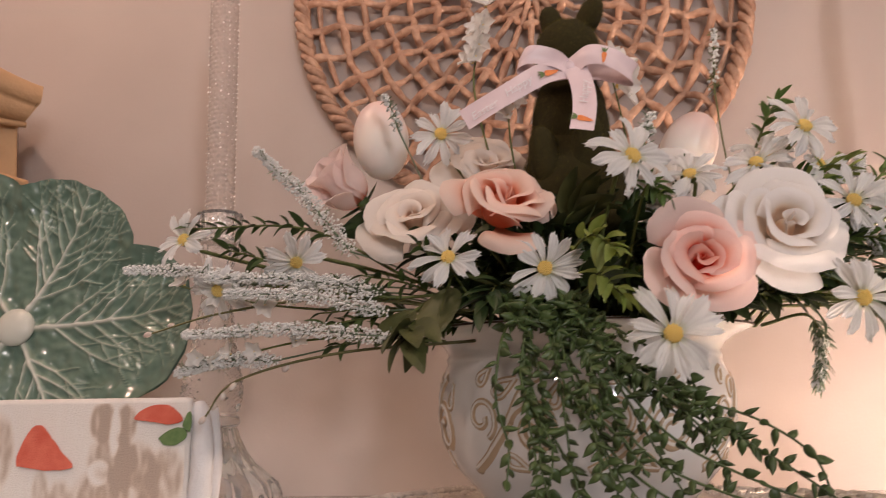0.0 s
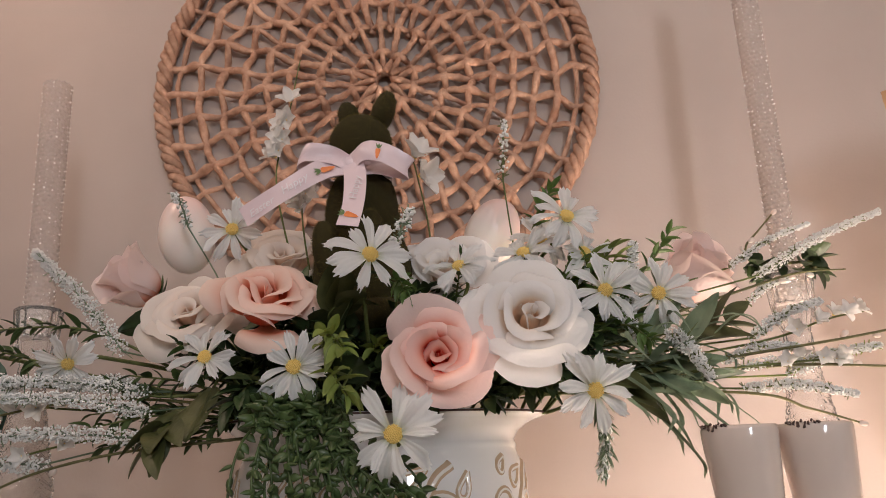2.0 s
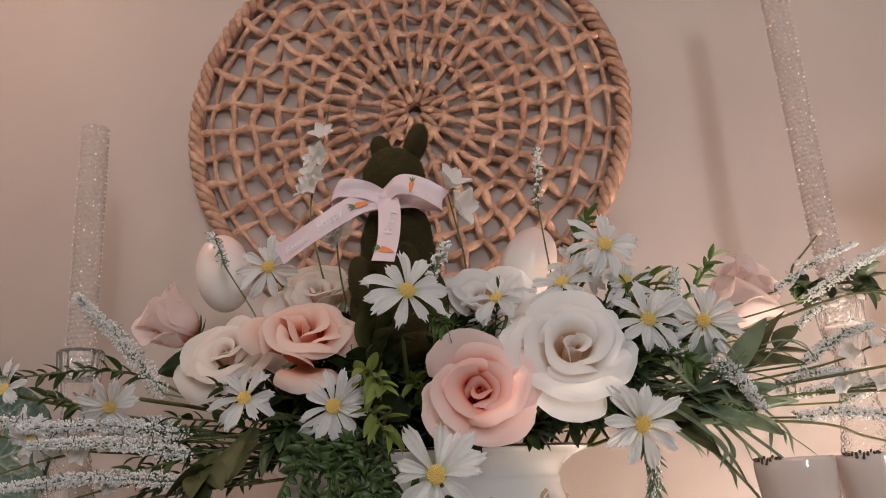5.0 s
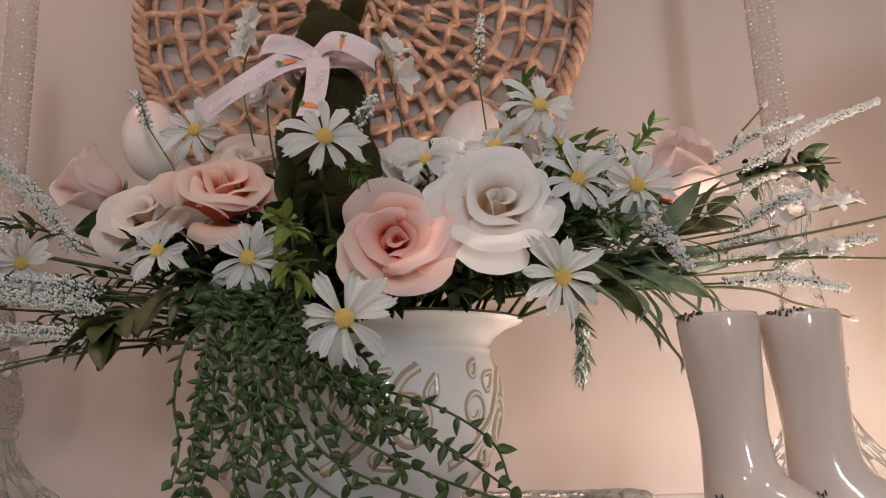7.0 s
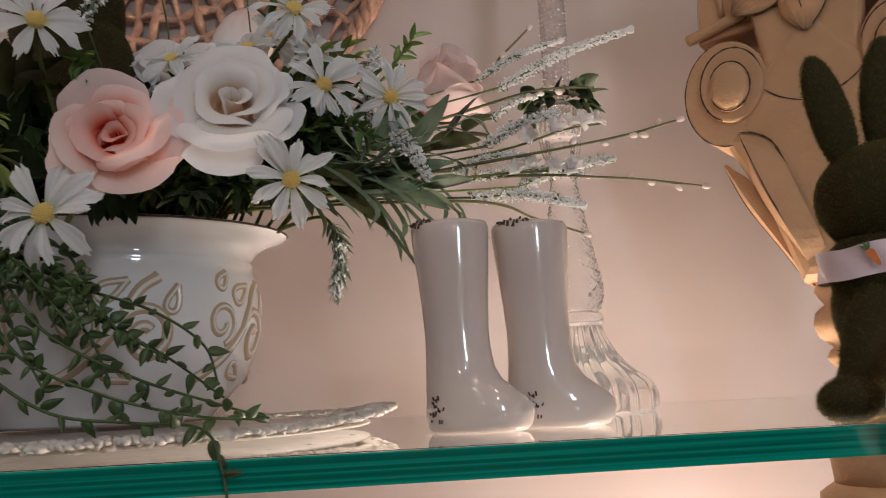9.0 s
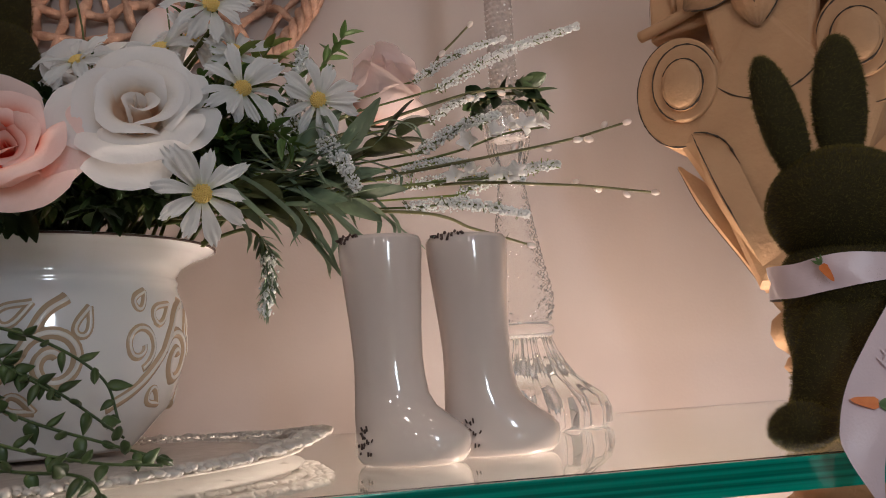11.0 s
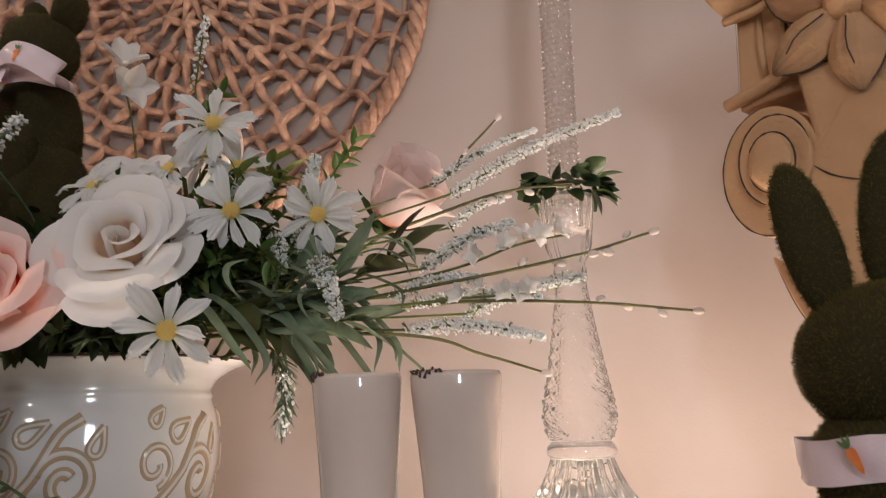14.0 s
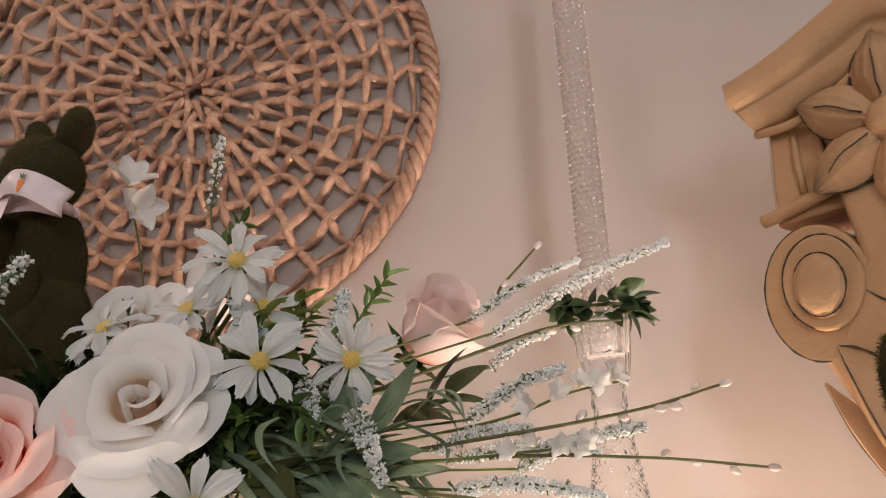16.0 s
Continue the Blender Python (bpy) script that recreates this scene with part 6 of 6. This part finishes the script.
blossom_stem([(-0.03, -0.2, 0.2), (-0.056, -0.2, 0.31), (-0.050, -0.2, 0.36), (-0.039, -0.2, 0.424)], (0.5, 0.55, 0.62, 0.66, 0.7, 0.74, 0.80), 1, 0.013)
blossom_stem([(0.06, -0.18, 0.2), (0.062, -0.18, 0.27), (0.053, -0.185, 0.325), (0.050, -0.186, 0.336)], (0.66, 0.95), 2, 0.021)
blossom_stem([(0.12, -0.21, 0.15), (0.27, -0.255, 0.165), (0.32, -0.262, 0.178), (0.345, -0.262, 0.182)], (0.5, 0.6, 0.7, 0.8, 0.92), 3, 0.009)
blossom_stem([(0.12, -0.21, 0.148), (0.26, -0.258, 0.150), (0.31, -0.262, 0.152), (0.330, -0.262, 0.152)], (0.5, 0.6, 0.7, 0.8, 0.9), 4, 0.008)
blossom_stem([(-0.08, -0.24, 0.14), (-0.17, -0.252, 0.142), (-0.225, -0.255, 0.150), (-0.262, -0.256, 0.160)], (0.4, 0.5, 0.6, 0.7, 0.8, 0.9), 5, 0.010)
blossom_stem([(-0.08, -0.24, 0.12), (-0.16, -0.252, 0.122), (-0.215, -0.255, 0.112), (-0.245, -0.256, 0.110)], (0.45, 0.6, 0.7, 0.85, 0.95), 6, 0.009)
blossom_stem([(-0.02, -0.21, 0.2), (-0.030, -0.215, 0.26), (-0.032, -0.22, 0.29), (-0.03, -0.22, 0.30)], (0.6, 0.7, 0.8, 0.9, 1.0), 7, 0.011)

def silk_leaf(at, way, length, width, mat, spin=0.0, bend=0.3, label="broad green silk leaf"):
    """One broad leaf on a short stem: a rounded blade with a sunken midrib and side veins."""
    root = thing("silk_leaf", label, "leaf", "broad leaves in the vase", m=along(at, way, spin))

    def fn(u, v):
        w = width / 2 * math.sin(math.pi * min(1.0, 0.03 + 0.96 * v ** 0.8)) ** 0.75
        vein = 0.010 * width * math.cos((v - 0.35 * abs(u)) * 44) * abs(u)
        return (length * v, u * w, width * (0.16 * abs(u) - 0.10 * u * u) + vein - bend * length * v * v * 0.5 + 0.05 * width * noise.noise((u * 2, v * 3, length * 90)))
    part("blade", sheet(fn, 13, 26), mat, root)
    part("stem", tube([(-0.03, 0, -0.004), (-0.012, 0, 0), (0.0, 0, 0), (length * 0.5, 0, -bend * length * 0.125 - 0.0006)], [0.0010, 0.0010, 0.0009, 0.0005], 6), STEM, root)


for at, way, ln, wd, mat, spin, bend, label in (
        ((-0.078, -0.268, 0.150), (-0.25, -0.55, -0.80), 0.040, 0.034, LEAF_OLIVE, 10, 0.2, "broad dark olive silk leaf with veins"),
        ((-0.100, -0.258, 0.138), (-0.60, -0.40, -0.50), 0.036, 0.026, LEAF_OLIVE, -20, 0.3, "broad dark olive silk leaf with veins"),
        ((0.000, -0.270, 0.168), (0.30, -0.50, 0.80), 0.044, 0.030, LEAF_DARK, 60, 0.3, "broad dark green silk leaf"),
        ((-0.018, -0.262, 0.160), (0.10, -0.40, 0.90), 0.042, 0.028, LEAF_DARK, 110, 0.2, "broad dark green silk leaf"),
        ((0.010, -0.285, 0.148), (0.35, -0.70, 0.35), 0.036, 0.024, LEAF_DARK, -30, 0.3, "broad dark green silk leaf"),
        ((-0.120, -0.235, 0.205), (-0.70, -0.30, -0.20), 0.036, 0.026, LEAF_DARK, 40, 0.2, "broad dark green silk leaf under the rosebud"),
        ((0.222, -0.262, 0.164), (0.60, -0.25, 0.62), 0.044, 0.016, LEAF_GREY, 70, -0.2, "grey-green silk leaf curving upwards"),
        ((0.205, -0.262, 0.150), (0.80, -0.35, 0.15), 0.046, 0.018, LEAF_GREY, 50, 0.3, "long grey-green silk leaf"),
        ((0.190, -0.268, 0.142), (0.75, -0.50, -0.10), 0.044, 0.020, LEAF_GREY, 40, 0.2, "long grey-green silk leaf"),
        ((0.168, -0.272, 0.150), (0.60, -0.65, -0.30), 0.040, 0.020, LEAF_OLIVE, 30, 0.2, "broad dark olive silk leaf with veins"),
        ((0.200, -0.255, 0.170), (0.55, -0.30, 0.50), 0.038, 0.016, LEAF_GREY, 90, 0.2, "long grey-green silk leaf"),
        ((0.150, -0.262, 0.148), (0.60, -0.60, -0.05), 0.038, 0.022, LEAF_DARK, 20, 0.3, "broad dark green silk leaf"),
        ((0.100, -0.262, 0.140), (0.20, -0.80, -0.05), 0.034, 0.020, LEAF_DARK, 0, 0.3, "broad dark green silk leaf")):
    silk_leaf(at, way, ln, wd, mat, spin, bend, label)
# thin curling grey-green blades among the leaves
rnd = random.Random(515)
for k in range(10):
    a = Vector((rnd.uniform(0.185, 0.245), rnd.uniform(-0.290, -0.255), rnd.uniform(0.140, 0.185)))
    d = Vector((rnd.uniform(-0.3, 0.9), rnd.uniform(-0.5, 0.1), rnd.uniform(-0.2, 0.9))).normalized() * rnd.uniform(0.012, 0.020)
    hook = Vector((rnd.uniform(0.2, 1.0), -0.2, -rnd.uniform(0.4, 1.2))).normalized() * 0.014
    strap_leaf([a, a + d, a + d * 1.5 + hook * 0.6, a + d * 1.5 + hook * 1.5], rnd.uniform(0.0026, 0.0040), LEAF_GREY, 900 + k)

# dark moss that holds the stems
solid("floral_moss", blob(0.080, 0.050, 0.026, 40, 16, lambda p: 1 + 0.14 * noise.noise(Vector(p) * 5)), SOIL, "dark green floral moss filling the vase", "moss", m=pose(VASE[0], VASE[1], 0.122))


# ---- trailing vine ----
VLEAF = []
for k in range(4):
    rnd = random.Random(60 + k)
    long, wide, thick, hook = rnd.uniform(0.0088, 0.0112), rnd.uniform(0.0026, 0.0034), rnd.uniform(0.0015, 0.0022), rnd.uniform(-0.0012, 0.0012)
    v = []
    for j in range(9):
        q = j / 8
        r = math.sin(math.pi * (0.02 + 0.98 * q ** 0.66)) ** 0.95
        for i in range(8):
            a = TAU * i / 8
            v.append((long * q, wide * r * math.cos(a) + hook * q * q, thick * r * math.sin(a) * (0.6 if math.sin(a) > 0 else 1.0)))
    VLEAF.append(mesh_of("leaf", Geo().add((v, grid_faces(8, 9, True))), VINE))


def trailing_vine(ctrl, seed, spacing=0.0062, size=1.0):
    rnd = random.Random(seed)
    ctrl = [Vector(p) for p in ctrl]
    root = thing("trailing_vine", "trailing dark green vine strand with teardrop leaves", "vine", "trailing vine strands", m=Matrix.Translation(ctrl[0]))
    line = curve_points(ctrl, 60)
    part("stem", tube([p - ctrl[0] for p in line], [0.0010 - 0.0004 * k / 59 for k in range(60)], 5), VINE, root)
    run = 0.0
    k = 0
    for i in range(59):
        run += (line[i + 1] - line[i]).length
        if run < spacing:
            continue
        run = 0.0
        k += 1
        ahead = (line[i + 1] - line[i]).normalized()
        for s in ((1, -1) if k % 3 and spacing < 0.006 else (1,)):
            side = Matrix.Rotation(k * 1.9 + (math.pi if s < 0 else 0) + rnd.uniform(-0.6, 0.6), 3, ahead) @ ahead.orthogonal().normalized()
            way = ahead * rnd.uniform(0.1, 0.8) + side + Vector((0, 0, -0.15))
            part("leaf", rnd.choice(VLEAF), VINE, root, m=along(line[i] - ctrl[0], way, rnd.uniform(0, 180), size * rnd.uniform(0.75, 1.15)))
    return root


# a mass that leaves the vase at one side, hangs forward and fans out over the tray
rnd = random.Random(808)
for k in range(15):
    f = (k + rnd.random()) / 15
    x0, y0 = -0.034 + 0.040 * f + rnd.uniform(-0.004, 0.004), rnd.uniform(-0.285, -0.270)
    x1 = -0.034 + 0.138 * f ** 1.25 + rnd.uniform(-0.007, 0.007)
    z1 = 0.016 + 0.022 * f + rnd.uniform(0.0, 0.034) * (k % 3 > 0)
    y1 = -0.350 + 0.014 * f + rnd.uniform(-0.010, 0.010)
    sway = rnd.uniform(-0.007, 0.007)
    trailing_vine([(x0, y0, 0.136), (x0 + 0.10 * (x1 - x0), -0.311, 0.122), (x0 + 0.40 * (x1 - x0) + sway, -0.324, 0.134 - 0.42 * (0.134 - z1)), (x0 + 0.72 * (x1 - x0) - sway, 0.5 * (y1 - 0.33), 0.134 - 0.74 * (0.134 - z1)), (x1, y1, z1)], 2000 + k, 0.0054, 0.90)
# long loose strands over the belly of the vase, the tray and the shelf's edge
LOOSE = [
    [(0.000, -0.28, 0.138), (0.018, -0.316, 0.104), (0.052, -0.324, 0.082), (0.090, -0.326, 0.068), (0.116, -0.328, 0.050), (0.124, -0.330, 0.030)],
    [(-0.005, -0.28, 0.138), (0.020, -0.318, 0.096), (0.060, -0.328, 0.068), (0.098, -0.333, 0.046), (0.128, -0.338, 0.024)],
    [(-0.010, -0.28, 0.138), (0.012, -0.318, 0.100), (0.042, -0.330, 0.060), (0.085, -0.338, 0.036), (0.124, -0.344, 0.022), (0.150, -0.350, 0.014)],
    [(-0.010, -0.28, 0.138), (0.004, -0.318, 0.096), (0.030, -0.330, 0.050), (0.075, -0.345, 0.028), (0.118, -0.358, 0.017), (0.150, -0.368, 0.014)],
    [(-0.015, -0.28, 0.138), (-0.004, -0.318, 0.092), (0.012, -0.332, 0.050), (0.050, -0.345, 0.022), (0.092, -0.356, 0.015), (0.126, -0.380, 0.012), (0.138, -0.399, -0.004), (0.142, -0.402, -0.030)],
    [(-0.025, -0.28, 0.137), (-0.030, -0.318, 0.088), (-0.012, -0.33, 0.045), (0.004, -0.35, 0.018), (0.014, -0.385, 0.012), (0.018, -0.400, -0.010), (0.018, -0.402, -0.040)],
    [(-0.036, -0.28, 0.134), (-0.046, -0.312, 0.112), (-0.050, -0.320, 0.080), (-0.044, -0.326, 0.055), (-0.046, -0.330, 0.034)],
    [(0.0, -0.28, 0.138), (0.026, -0.316, 0.102), (0.046, -0.326, 0.092), (0.052, -0.330, 0.074), (0.048, -0.334, 0.060)]]
for k, ctrl in enumerate(LOOSE):
    trailing_vine(ctrl, 2100 + k, 0.0066)
# short leafy tips where the mass leaves the vase
for k in range(11):
    x = -0.040 + 0.044 * k / 10
    trailing_vine([(x, -0.262, 0.136), (x + rnd.uniform(-0.006, 0.006), -0.292, 0.140), (x + rnd.uniform(-0.012, 0.012), -0.318, 0.124 + rnd.uniform(-0.006, 0.010))], 2200 + k, 0.0048)


# ---- lamps out of sight ----
for x in (-0.62, 0.62):
    can = thing("cabinet_spotlight", "small metal cabinet spotlight above the shelf", "spotlight", "cabinet spotlights", m=pose(x, -0.42, 0.96))
    part("housing", lathe([(0.0, 0.05), (0.038, 0.05), (0.040, 0.046), (0.040, -0.012), (0.036, -0.014), (0.034, 0.0), (0.0, 0.002)], 32), METAL, can)
    part("bracket", box(-0.008, 0.03, 0.02, 0.008, 0.43, 0.03), METAL, can, smooth=False)
for x in (-0.75, -0.1, 0.6):
    can = thing("ceiling_downlight", "small round metal ceiling downlight", "downlight", "ceiling downlights", m=pose(x, -1.25, 1.27))
    part("housing", lathe([(0.0, 0.03), (0.072, 0.03), (0.078, 0.026), (0.078, 0.0), (0.064, -0.002), (0.060, 0.004), (0.0, 0.006)], 32), METAL, can)
for x in (-0.45, 0.28):
    lamp = thing("pendant_lamp", "small metal pendant lamp hanging in the room", "pendant lamp", "pendant lamps", m=pose(x, -1.95, 0.65))
    part("shade", lathe([(0.0, 0.06), (0.02, 0.06), (0.05, 0.035), (0.062, 0.0), (0.059, 0.0), (0.047, 0.033), (0.0, 0.05)], 32), METAL, lamp)
    part("cord", tube([(0, 0, 0.06), (0, 0, 0.3), (0, 0, 0.65)], 0.003, 6), METAL, lamp)
win = thing("window_1", "white-framed window in the wall behind the camera", "window", m=pose(0.75, -2.75, 0.675), kind="structure")
for b in ((-0.5, -0.625, -0.46, 0.625), (0.46, -0.625, 0.5, 0.625), (-0.46, 0.585, 0.46, 0.625), (-0.46, -0.625, 0.46, -0.585), (-0.02, -0.585, 0.02, 0.585)):
    part("window_frame", box(b[0], -0.03, b[1], b[2], 0.03, b[3], 0.004), WHITE, win, smooth=False)
